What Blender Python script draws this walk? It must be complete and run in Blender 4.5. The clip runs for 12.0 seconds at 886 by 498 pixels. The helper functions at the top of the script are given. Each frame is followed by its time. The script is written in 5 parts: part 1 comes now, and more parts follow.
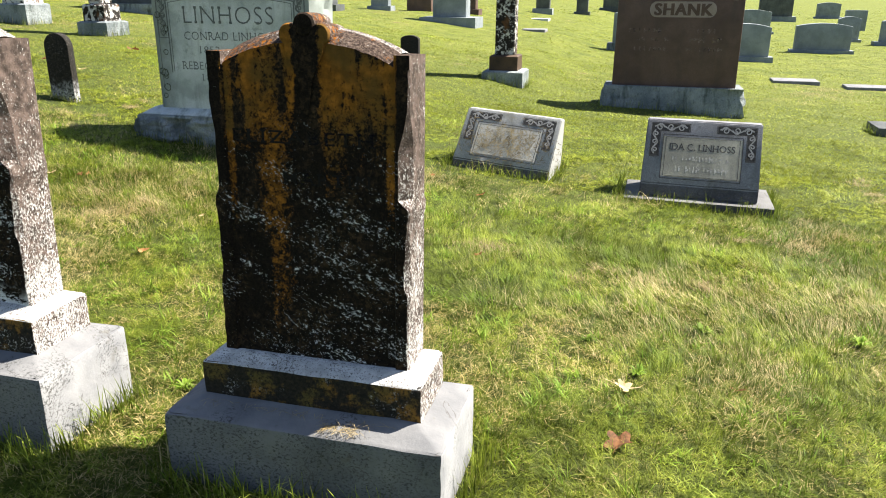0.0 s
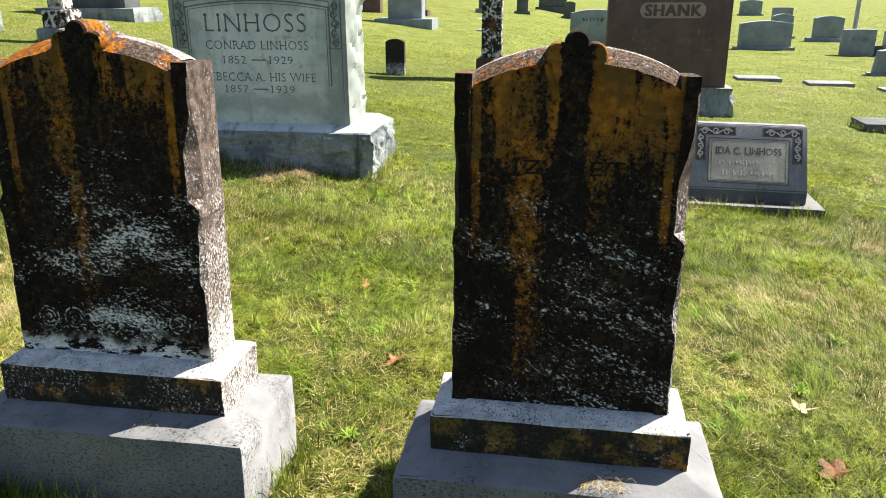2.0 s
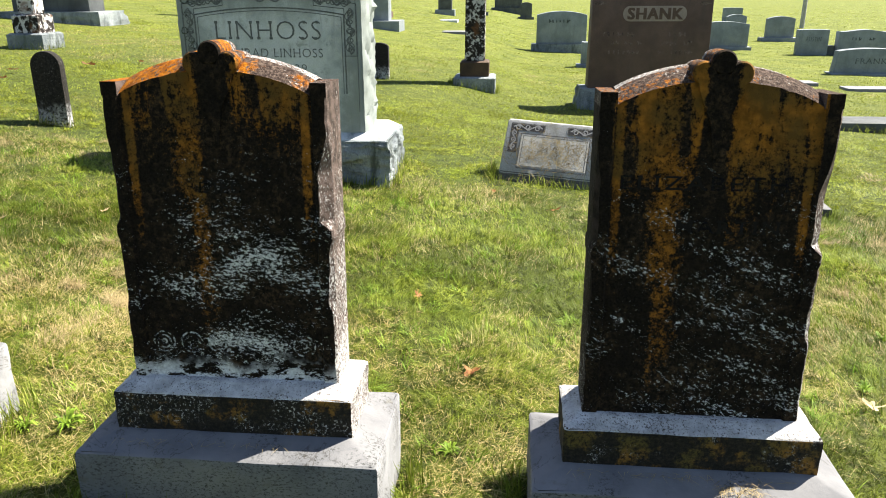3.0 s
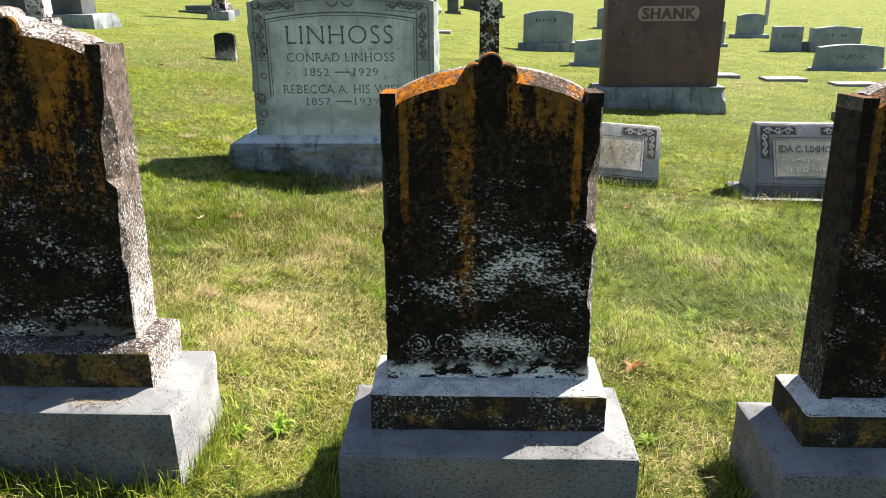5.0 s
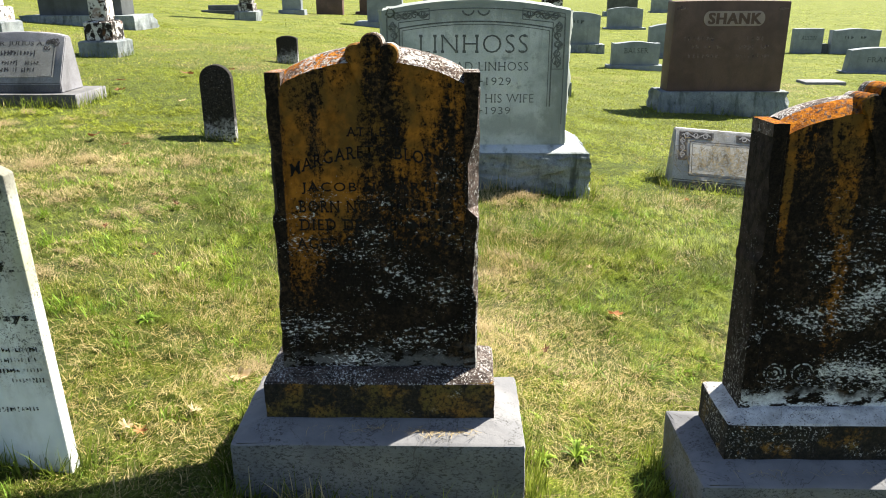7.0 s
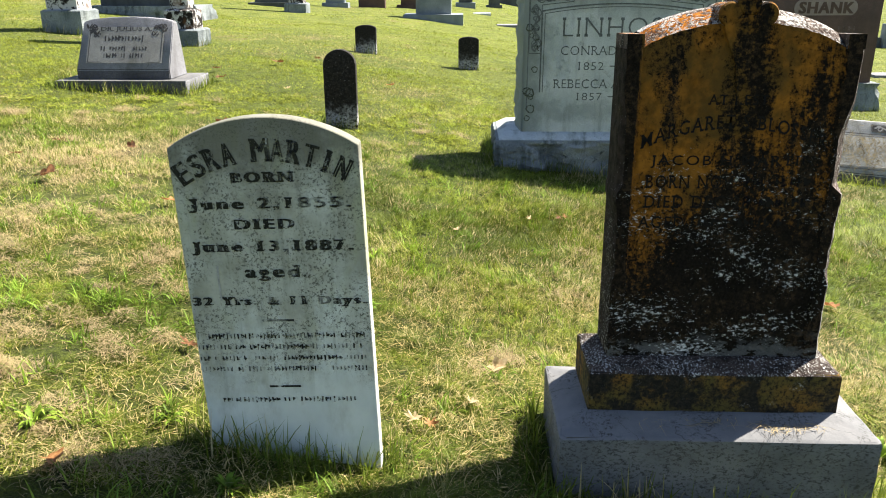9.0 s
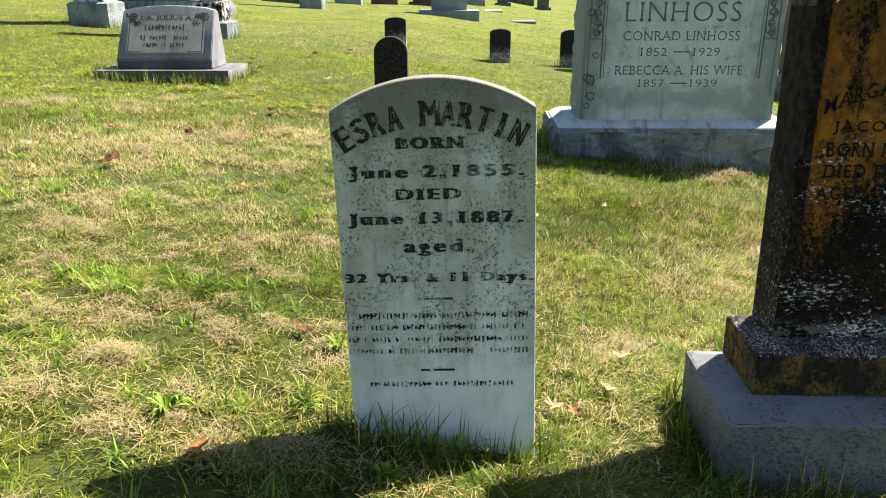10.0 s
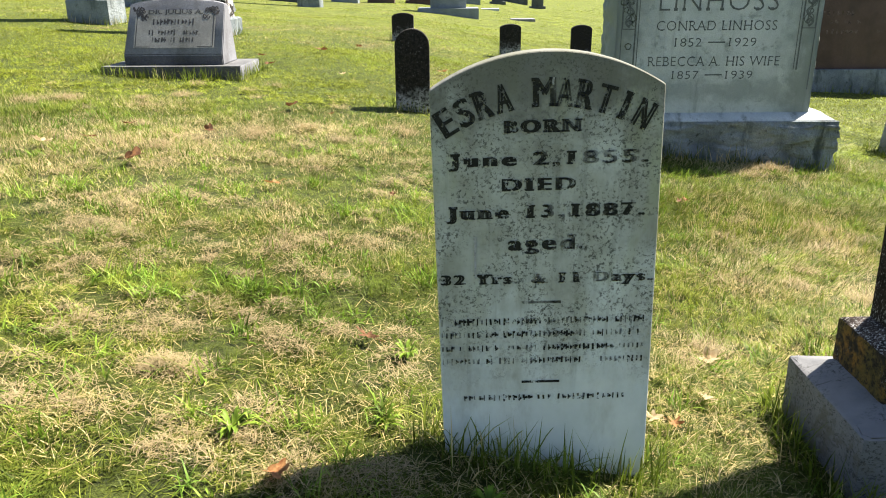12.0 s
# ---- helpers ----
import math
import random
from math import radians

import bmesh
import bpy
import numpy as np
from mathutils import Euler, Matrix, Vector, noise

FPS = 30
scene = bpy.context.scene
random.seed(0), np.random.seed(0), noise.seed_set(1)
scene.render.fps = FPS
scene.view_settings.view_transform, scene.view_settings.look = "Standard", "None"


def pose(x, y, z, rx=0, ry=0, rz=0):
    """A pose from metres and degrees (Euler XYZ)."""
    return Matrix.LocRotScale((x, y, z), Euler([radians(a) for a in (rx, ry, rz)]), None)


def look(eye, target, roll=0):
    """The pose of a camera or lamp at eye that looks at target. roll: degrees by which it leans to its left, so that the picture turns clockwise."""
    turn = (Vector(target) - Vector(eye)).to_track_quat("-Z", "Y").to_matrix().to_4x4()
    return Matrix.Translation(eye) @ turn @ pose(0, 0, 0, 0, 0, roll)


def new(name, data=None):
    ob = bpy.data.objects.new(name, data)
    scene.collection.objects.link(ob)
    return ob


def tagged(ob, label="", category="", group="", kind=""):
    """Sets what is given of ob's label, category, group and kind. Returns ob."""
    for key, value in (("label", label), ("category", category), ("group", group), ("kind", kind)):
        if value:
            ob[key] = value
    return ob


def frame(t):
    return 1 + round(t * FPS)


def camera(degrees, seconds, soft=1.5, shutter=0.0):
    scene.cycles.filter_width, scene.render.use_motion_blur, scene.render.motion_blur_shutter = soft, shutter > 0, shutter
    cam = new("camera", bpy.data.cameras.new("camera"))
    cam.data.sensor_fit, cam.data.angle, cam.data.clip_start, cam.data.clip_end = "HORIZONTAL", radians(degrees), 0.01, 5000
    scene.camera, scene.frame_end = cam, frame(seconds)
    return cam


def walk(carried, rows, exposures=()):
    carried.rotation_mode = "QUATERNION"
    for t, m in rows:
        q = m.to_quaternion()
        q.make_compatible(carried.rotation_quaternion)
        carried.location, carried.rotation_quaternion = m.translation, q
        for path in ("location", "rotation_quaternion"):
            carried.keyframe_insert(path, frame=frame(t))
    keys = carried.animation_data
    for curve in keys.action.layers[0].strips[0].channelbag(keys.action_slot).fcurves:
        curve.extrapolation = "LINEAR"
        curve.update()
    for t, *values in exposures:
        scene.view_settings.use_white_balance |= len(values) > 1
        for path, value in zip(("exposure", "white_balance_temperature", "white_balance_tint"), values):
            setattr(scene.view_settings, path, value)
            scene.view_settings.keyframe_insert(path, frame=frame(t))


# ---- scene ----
cam = camera(60.6, 12.0, 1.0)
METRES, EYE, TILT, LEAN, TURN = 5.1, 1.5, 0.0, 0.0, 14.7
ROWS = [
    (0.0, 0.0, 0.0, 0.0, 0.06, -19.07, -0.19),
    (0.5, -0.0464, 0.028, -0.0007, -1.59, -19.11, -0.09),
    (1.0, -0.0833, 0.0492, 0.0037, -3.32, -19.14, -0.02),
    (1.5, -0.1198, 0.0542, 0.0043, -4.21, -19.15, 0.06),
    (2.0, -0.1706, 0.0503, 0.0067, -5.63, -19.1, 0.13),
    (2.5, -0.213, 0.0479, 0.0123, -7.95, -19.0, 0.28),
    (3.0, -0.2656, 0.0641, 0.0162, -9.42, -19.11, 0.17),
    (5.0, -0.4299, 0.0804, 0.0249, -12.75, -19.25, 0.42),
    (5.5, -0.4876, 0.1004, 0.0268, -12.8, -19.26, 0.16),
    (6.0, -0.5384, 0.1224, 0.0317, -13.58, -19.41, 0.17),
    (6.5, -0.5809, 0.1354, 0.0353, -13.7, -19.4, 0.13),
    (7.0, -0.635, 0.1408, 0.0408, -13.92, -19.41, 0.15),
    (9.0, -0.8024, 0.2096, 0.0214, -13.0, -19.65, 0.12),
    (9.5, -0.8465, 0.2272, 0.0116, -13.04, -19.59, 0.19),
    (10.0, -0.8767, 0.2471, 0.0008, -13.06, -19.63, 0.22),
    (10.5, -0.8973, 0.275, -0.0086, -13.22, -19.65, 0.25),
    (11.0, -0.9081, 0.2847, -0.0114, -13.42, -19.62, 0.36),
    (11.5, -0.9134, 0.2919, -0.0139, -13.6, -19.62, 0.43),
    (12.0, -0.9161, 0.2943, -0.0133, -13.87, -19.59, 0.47),
]
walk(cam, [(t, pose(0, 0, EYE, TILT, LEAN, TURN) @ pose(METRES * x, METRES * y, METRES * z, 90 + pitch, roll, yaw)) for t, x, y, z, yaw, pitch, roll in ROWS])

# ---- world and sun ----
SUN_AZ = math.atan2(0.842, 0.539)
SUN_EL = radians(51)
world = bpy.data.worlds.new("sky")
scene.world = world
world.use_nodes = True
sky = world.node_tree.nodes.new("ShaderNodeTexSky")
sky.sky_type = "NISHITA"
sky.sun_disc = False
sky.sun_elevation = SUN_EL
sky.sun_rotation = SUN_AZ
background = world.node_tree.nodes["Background"]
background.inputs["Strength"].default_value = 0.046
world.node_tree.links.new(sky.outputs[0], background.inputs["Color"])
sun_data = bpy.data.lights.new("sun", "SUN")
sun_data.energy = 5.0
sun_data.angle = radians(0.55)
sun_data.color = (1.0, 0.93, 0.80)
sun = new("sun", sun_data)
sun_way = Vector((math.sin(SUN_AZ) * math.cos(SUN_EL), math.cos(SUN_AZ) * math.cos(SUN_EL), math.sin(SUN_EL)))
sun.matrix_world = look(sun_way * 60, (0, 0, 0))
scene.view_settings.exposure = 1.85


# ---- materials ----
class Surface:
    """A node material under way: noise, masks and mixes feeding one principled shader."""

    def __init__(self, name, rough=0.85):
        self.mat = bpy.data.materials.new(name)
        self.mat.use_nodes = True
        self.nt = self.mat.node_tree
        self.bsdf = self.nt.nodes["Principled BSDF"]
        self.bsdf.inputs["Roughness"].default_value = rough
        self.bsdf.inputs["Specular IOR Level"].default_value = 0.3
        self.pos = self.nt.nodes.new("ShaderNodeNewGeometry").outputs["Position"]
        self.local = self.nt.nodes.new("ShaderNodeTexCoord").outputs["Object"]
        self.nz = None

    def link(self, a, b):
        self.nt.links.new(a, b)

    def put(self, socket, value):
        if isinstance(value, bpy.types.NodeSocket):
            self.link(value, socket)
        elif isinstance(value, tuple):
            socket.default_value = (*value, 1.0) if len(socket.default_value) == 4 else value
        else:
            socket.default_value = value

    def stretch(self, vec, sx, sy, sz, shift=(0.0, 0.0, 0.0)):
        n = self.nt.nodes.new("ShaderNodeMapping")
        n.inputs["Scale"].default_value = (sx, sy, sz)
        n.inputs["Location"].default_value = shift
        self.link(vec, n.inputs["Vector"])
        return n.outputs[0]

    def grain(self, scale, detail=4.0, rough=0.6, vec=None, distort=0.0):
        n = self.nt.nodes.new("ShaderNodeTexNoise")
        n.inputs["Scale"].default_value = scale
        n.inputs["Detail"].default_value = detail
        n.inputs["Roughness"].default_value = rough
        n.inputs["Distortion"].default_value = distort
        self.link(vec or self.pos, n.inputs["Vector"])
        return n.outputs["Fac"]

    def cells(self, scale, vec=None):
        n = self.nt.nodes.new("ShaderNodeTexVoronoi")
        n.inputs["Scale"].default_value = scale
        self.link(vec or self.pos, n.inputs["Vector"])
        return n.outputs["Distance"]

    def mask(self, value, lo, hi):
        n = self.nt.nodes.new("ShaderNodeMapRange")
        n.interpolation_type = "SMOOTHSTEP"
        self.put(n.inputs["Value"], value)
        n.inputs["From Min"].default_value = min(lo, hi)
        n.inputs["From Max"].default_value = max(lo, hi)
        n.inputs["To Min"].default_value = 0.0 if lo < hi else 1.0
        n.inputs["To Max"].default_value = 1.0 if lo < hi else 0.0
        return n.outputs["Result"]

    def calc(self, op, a, b=0.0):
        n = self.nt.nodes.new("ShaderNodeMath")
        n.operation = op
        self.put(n.inputs[0], a)
        self.put(n.inputs[1], b)
        return n.outputs[0]

    def blend(self, fac, a, b):
        n = self.nt.nodes.new("ShaderNodeMix")
        n.data_type = "RGBA"
        self.put(n.inputs["Factor"], fac)
        self.put(n.inputs[6], a)
        self.put(n.inputs[7], b)
        return n.outputs[2]

    def axis(self, vec, which):
        n = self.nt.nodes.new("ShaderNodeSeparateXYZ")
        self.link(vec, n.inputs[0])
        return n.outputs[which]

    def colour(self, value):
        self.put(self.bsdf.inputs["Base Color"], value)

    def bump(self, height, strength, distance):
        n = self.nt.nodes.new("ShaderNodeBump")
        n.inputs["Strength"].default_value = strength
        n.inputs["Distance"].default_value = distance
        self.link(height, n.inputs["Height"])
        if self.nz:
            self.link(self.nz, n.inputs["Normal"])
        self.nz = n.outputs[0]
        self.link(self.nz, self.bsdf.inputs["Normal"])


def crust_front(name, cap, streaks, white, diag, foot_white=0.0, band=(3.0, 11.0), middle=0.0, centre=1.0, bare_right=0.0):
    """Marble face under a black biological crust with orange lichen and flaked white patches."""
    s = Surface(name, 0.95)
    s.bsdf.inputs["Specular IOR Level"].default_value = 0.08
    z = s.axis(s.local, 2)
    x = s.axis(s.local, 0)
    edge = s.calc("ABSOLUTE", x)
    fine = s.grain(150, 5, 0.75)
    speck = s.grain(62, 6, 0.78)
    mid = s.grain(8, 5, 0.65)
    run = s.grain(1.0, 5, 0.65, s.stretch(s.pos, 15, 6, 2.6), 0.4)
    black = s.blend(s.mask(fine, 0.35, 0.75), (0.0055, 0.0045, 0.004), (0.021, 0.016, 0.012))
    black = s.blend(s.calc("MULTIPLY", s.mask(mid, 0.36, 0.66), s.mask(speck, 0.44, 0.64)), black, (0.060, 0.038, 0.022))
    # lichen: a broad cap that thins out downwards, with runs below it
    ragged = s.calc("ADD", z, s.calc("ADD", s.calc("MULTIPLY", s.calc("SUBTRACT", mid, 0.5), 0.5), s.calc("MULTIPLY", s.calc("SUBTRACT", run, 0.5), 0.7)))
    top = s.mask(ragged, cap - 0.14, cap + 0.16)
    top = s.calc("MULTIPLY", top, s.mask(s.calc("ADD", run, s.calc("MULTIPLY", mid, 0.5)), 0.93, 0.60))
    wander = s.calc("ADD", x, s.calc("MULTIPLY", s.calc("SUBTRACT", mid, 0.5), 0.13))
    growth = top
    for x0, half, z_end, amount in streaks:
        near = s.calc("ABSOLUTE", s.calc("SUBTRACT", wander, x0))
        one = s.calc("MULTIPLY", s.mask(near, half * 1.25, half * 0.2), s.mask(s.calc("ADD", z, s.calc("MULTIPLY", s.calc("SUBTRACT", run, 0.5), 0.4)), z_end, z_end + 0.34))
        growth = s.calc("MAXIMUM", growth, s.calc("MULTIPLY", one, amount))
    rim = s.calc("MULTIPLY", s.calc("MULTIPLY", s.mask(edge, 0.216, 0.232), s.mask(edge, 0.256, 0.246)), s.mask(s.calc("ADD", z, s.calc("MULTIPLY", mid, 0.4)), 0.45, 0.85))
    growth = s.calc("MAXIMUM", growth, s.calc("MULTIPLY", rim, 0.75))
    drop = s.calc("MULTIPLY", s.mask(s.calc("ADD", edge, s.calc("MULTIPLY", s.calc("SUBTRACT", mid, 0.5), 0.06)), 0.052, 0.022), centre)
    drop = s.calc("MULTIPLY", drop, s.mask(z, 0.36, 0.56))
    growth = s.calc("MULTIPLY", growth, s.calc("SUBTRACT", 1.0, drop))
    if bare_right:
        shade = s.mask(s.calc("ADD", x, s.calc("MULTIPLY", s.calc("SUBTRACT", 0.62, z), 0.9)), -0.02, 0.20)
        growth = s.calc("MULTIPLY", growth, s.calc("SUBTRACT", 1.0, s.calc("MULTIPLY", shade, bare_right)))
    growth = s.calc("MULTIPLY", growth, s.mask(s.calc("ADD", edge, s.calc("MULTIPLY", speck, 0.02)), 0.276, 0.262))
    ground = s.calc("ADD", growth, s.calc("ADD", s.calc("MULTIPLY", s.calc("SUBTRACT", speck, 0.5), 2.0), s.calc("MULTIPLY", s.calc("SUBTRACT", fine, 0.5), 0.9)))
    cover = s.mask(ground, 0.34, 0.80)
    tint = s.blend(s.mask(s.grain(34, 4), 0.35, 0.7), (0.15, 0.062, 0.010), (0.34, 0.138, 0.020))
    tint = s.blend(s.calc("MULTIPLY", s.mask(s.calc("ADD", s.grain(5, 4), s.calc("MULTIPLY", z, 0.25)), 0.60, 0.80), 0.75), tint, (0.090, 0.058, 0.018))
    col = s.blend(cover, black, tint)
    # bare white flecks, in drifts
    tilt = s.nt.nodes.new("ShaderNodeVectorRotate")
    tilt.rotation_type = "Y_AXIS"
    tilt.inputs["Angle"].default_value = radians(diag)
    s.link(s.pos, tilt.inputs["Vector"])
    drift = s.grain(1.0, 4, 0.6, s.stretch(tilt.outputs[0], band[0], 4.0, band[1]), 0.4)
    if middle:
        drift = s.calc("ADD", drift, s.calc("MULTIPLY", s.calc("SUBTRACT", 0.11, s.calc("ABSOLUTE", s.calc("SUBTRACT", x, 0.03))), middle))
    flecks = s.grain(125, 6, 0.82, s.stretch(tilt.outputs[0], 0.55, 1, 1.1))
    low = s.mask(s.calc("ADD", z, s.calc("MULTIPLY", s.grain(5, 3), 0.4)), 1.12, 0.55)
    amount = s.calc("ADD", s.calc("MULTIPLY", flecks, 1.35), s.calc("MULTIPLY", drift, 0.68))
    amount = s.calc("SUBTRACT", amount, s.calc("MULTIPLY", s.calc("SUBTRACT", 1.0, low), 0.2))
    patch = s.mask(amount, 1.175 - white * 1.4, 1.20 - white * 1.4)
    foot = s.calc("MULTIPLY", s.mask(s.calc("ADD", z, s.calc("MULTIPLY", s.grain(11, 3), 0.16)), 0.155, 0.10), s.mask(s.grain(30, 5, 0.7, s.stretch(s.pos, 0.6, 1, 1.3)), 0.46, 0.52))
    patch = s.calc("MAXIMUM", patch, s.calc("MULTIPLY", foot, foot_white))
    col = s.blend(patch, col, s.blend(s.mask(fine, 0.3, 0.7), (0.46, 0.46, 0.48), (0.76, 0.76, 0.78)))
    s.colour(col)
    s.bump(fine, 0.6, 0.003)
    s.bump(speck, 0.5, 0.004)
    s.bump(s.grain(26, 4), 0.4, 0.006)
    return s.mat


def mossy_crust(name, gold, fleck=0.54):
    """Black crust with blotches of ochre and olive growth and a few bare flecks."""
    s = Surface(name, 0.92)
    fine = s.grain(80, 5, 0.75)
    blotch = s.grain(11, 5, 0.7)
    col = s.blend(s.mask(fine, 0.35, 0.75), (0.008, 0.007, 0.006), (0.035, 0.028, 0.02))
    tint = s.blend(s.mask(s.grain(6, 3), 0.4, 0.6), (0.10, 0.075, 0.02), (0.22, 0.11, 0.02))
    col = s.blend(s.calc("MULTIPLY", s.mask(blotch, 0.47 - gold, 0.60 - gold), s.mask(fine, 0.36, 0.56)), col, tint)
    col = s.blend(s.calc("MULTIPLY", s.mask(s.grain(110, 5, 0.8), 0.56, 0.61), s.mask(s.grain(9, 3), fleck, fleck + 0.14)), col, (0.48, 0.47, 0.47))
    s.colour(col)
    s.bump(fine, 0.7, 0.005)
    return s.mat


def crust_side(name, pale, tone=1.0):
    """Dark brown crust thickly flecked with bare white marble."""
    s = Surface(name, 0.92)
    s.bsdf.inputs["Specular IOR Level"].default_value = 0.12
    bare = s.calc("ADD", s.grain(170, 6, 0.8, s.stretch(s.pos, 1, 1, 0.65)), s.calc("MULTIPLY", s.calc("SUBTRACT", s.grain(8, 4), 0.5), 0.24))
    bare = s.calc("ADD", bare, s.calc("MULTIPLY", s.calc("SUBTRACT", 0.30, s.axis(s.local, 2)), 0.16))
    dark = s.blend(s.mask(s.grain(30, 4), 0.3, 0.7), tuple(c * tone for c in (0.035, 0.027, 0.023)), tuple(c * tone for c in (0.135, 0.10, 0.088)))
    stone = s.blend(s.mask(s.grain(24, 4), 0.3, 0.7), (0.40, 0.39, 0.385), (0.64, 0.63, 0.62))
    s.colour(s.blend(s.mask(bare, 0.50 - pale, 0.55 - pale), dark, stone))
    s.bump(s.grain(70, 5, 0.75), 0.8, 0.006)
    return s.mat


def crust_top(name, orange, solid, bare_at=0.65):
    """Sloping top of the arch: dark gritty crust, white grains, orange lichen cushions thickest to one side."""
    s = Surface(name, 0.95)
    s.bsdf.inputs["Specular IOR Level"].default_value = 0.1
    fine = s.grain(110, 6, 0.8)
    col = s.blend(s.mask(fine, 0.42, 0.62), (0.035, 0.024, 0.02), (0.15, 0.11, 0.09))
    bare = s.calc("ADD", s.grain(120, 5, 0.8), s.calc("MULTIPLY", s.calc("SUBTRACT", s.grain(12, 4), 0.5), 0.6))
    col = s.blend(s.mask(bare, bare_at, bare_at + 0.04), col, (0.50, 0.48, 0.46))
    x = s.axis(s.local, 0)
    patch = s.mask(s.calc("ADD", s.grain(9, 5, 0.7), s.calc("MULTIPLY", x, -0.5)), 0.54 - orange, 0.66 - orange)
    lichen = s.blend(s.mask(s.grain(55, 3), 0.35, 0.7), (0.20, 0.060, 0.004), (0.50, 0.175, 0.008))
    grit = s.mask(s.grain(85, 5, 0.75), 0.53 - solid, 0.60 - solid)
    s.colour(s.blend(s.calc("MULTIPLY", patch, grit), col, lichen))
    s.bump(fine, 1.0, 0.008)
    s.bump(s.grain(40, 4), 0.7, 0.008)
    return s.mat


def pedestal_stone(name, light, pits, moss):
    """Blue-grey limestone plinth; pits: how thickly it is speckled; moss: how mossy."""
    s = Surface(name, 0.86)
    cloud = s.grain(4.5, 4, 0.6)
    col = s.blend(s.mask(cloud, 0.3, 0.7), tuple(c * light for c in (0.225, 0.23, 0.25)), tuple(c * light for c in (0.365, 0.365, 0.38)))
    speck = s.calc("MULTIPLY", s.mask(s.grain(105, 6, 0.8, s.stretch(s.pos, 0.8, 1, 1.35)), 0.51, 0.59), s.mask(s.grain(5, 3), 0.52 - pits * 0.25, 0.64 - pits * 0.25))
    col = s.blend(s.calc("MULTIPLY", speck, 0.85), col, (0.035, 0.035, 0.032))
    col = s.blend(s.calc("MULTIPLY", s.mask(s.grain(14, 5, 0.7), 0.60 - moss * 0.3, 0.72 - moss * 0.3), 0.35 + moss * 0.5), col, (0.10, 0.09, 0.06))
    crack_noise = s.grain(3.2, 6, 0.6, None, 0.6)
    crack = s.calc("MULTIPLY", s.mask(crack_noise, 0.497, 0.501), s.mask(crack_noise, 0.507, 0.503))
    col = s.blend(s.calc("MULTIPLY", crack, 0.55), col, (0.05, 0.045, 0.04))
    s.colour(col)
    s.bump(s.grain(75, 5, 0.7), 0.5, 0.003)
    s.bump(s.grain(14, 4), 0.35, 0.006)
    return s.mat


def granite(name, dark, light, stain, stain_amount, speck=0.5, rough=0.7, relief=0.003):
    s = Surface(name, rough)
    col = s.blend(s.mask(s.grain(3.0, 4, 0.6), 0.3, 0.7), dark, light)
    speckle = s.mask(s.grain(160, 3, 0.7), 0.40, 0.62)
    col = s.blend(s.calc("MULTIPLY", speckle, speck), col, tuple(c * 0.55 for c in dark))
    col = s.blend(s.calc("MULTIPLY", s.mask(s.grain(260, 2, 0.6), 0.56, 0.66), speck * 0.6), col, tuple(min(0.75, c * 1.5) for c in light))
    drip = s.grain(1.0, 4, 0.65, s.stretch(s.pos, 9, 5, 1.6))
    col = s.blend(s.calc("MULTIPLY", s.mask(drip, 0.48, 0.72), stain_amount), col, stain)
    col = s.blend(s.calc("MULTIPLY", s.mask(s.grain(22, 5, 0.7), 0.58, 0.70), stain_amount), col, stain)
    s.colour(col)
    s.bump(s.grain(130, 4, 0.7), 0.4, relief)
    if relief > 0.01:
        s.bump(s.grain(22, 5, 0.65), 0.9, 0.03)
    return s.mat


def weathered_granite(name):
    """Pale granite face with a grey-green bloom that gathers in clouds along its upper and outer edges and its foot."""
    s = Surface(name, 0.75)
    z = s.axis(s.local, 2)
    edge = s.calc("ABSOLUTE", s.axis(s.local, 0))
    cloud = s.grain(5, 6, 0.7)
    col = s.blend(s.mask(s.grain(3, 4, 0.6), 0.3, 0.7), (0.44, 0.485, 0.49), (0.60, 0.64, 0.645))
    col = s.blend(s.calc("MULTIPLY", s.mask(s.grain(170, 3, 0.7), 0.42, 0.62), 0.35), col, (0.24, 0.26, 0.265))
    bloom = s.calc("MAXIMUM", s.mask(s.calc("ADD", edge, s.calc("MULTIPLY", cloud, 0.5)), 0.64, 0.90), s.mask(s.calc("ADD", z, s.calc("MULTIPLY", cloud, 0.5)), 1.02, 1.28))
    foot = s.calc("MULTIPLY", s.mask(s.calc("ADD", z, s.calc("MULTIPLY", s.calc("SUBTRACT", cloud, 0.5), 0.4)), 0.30, 0.22), s.mask(s.calc("ADD", z, s.calc("MULTIPLY", s.calc("SUBTRACT", cloud, 0.5), 0.3)), 0.10, 0.18))
    bloom = s.calc("MAXIMUM", bloom, s.calc("MULTIPLY", foot, 0.6))
    bloom = s.calc("MAXIMUM", bloom, s.calc("MULTIPLY", s.mask(s.grain(9, 6, 0.75), 0.52, 0.68), 0.7))
    col = s.blend(s.calc("MULTIPLY", bloom, 0.75), col, (0.15, 0.175, 0.16))
    drip = s.grain(1.0, 4, 0.65, s.stretch(s.pos, 12, 5, 1.4))
    col = s.blend(s.calc("MULTIPLY", s.mask(drip, 0.54, 0.74), 0.4), col, (0.16, 0.175, 0.16))
    s.colour(col)
    s.bump(s.grain(130, 4, 0.7), 0.4, 0.003)
    return s.mat


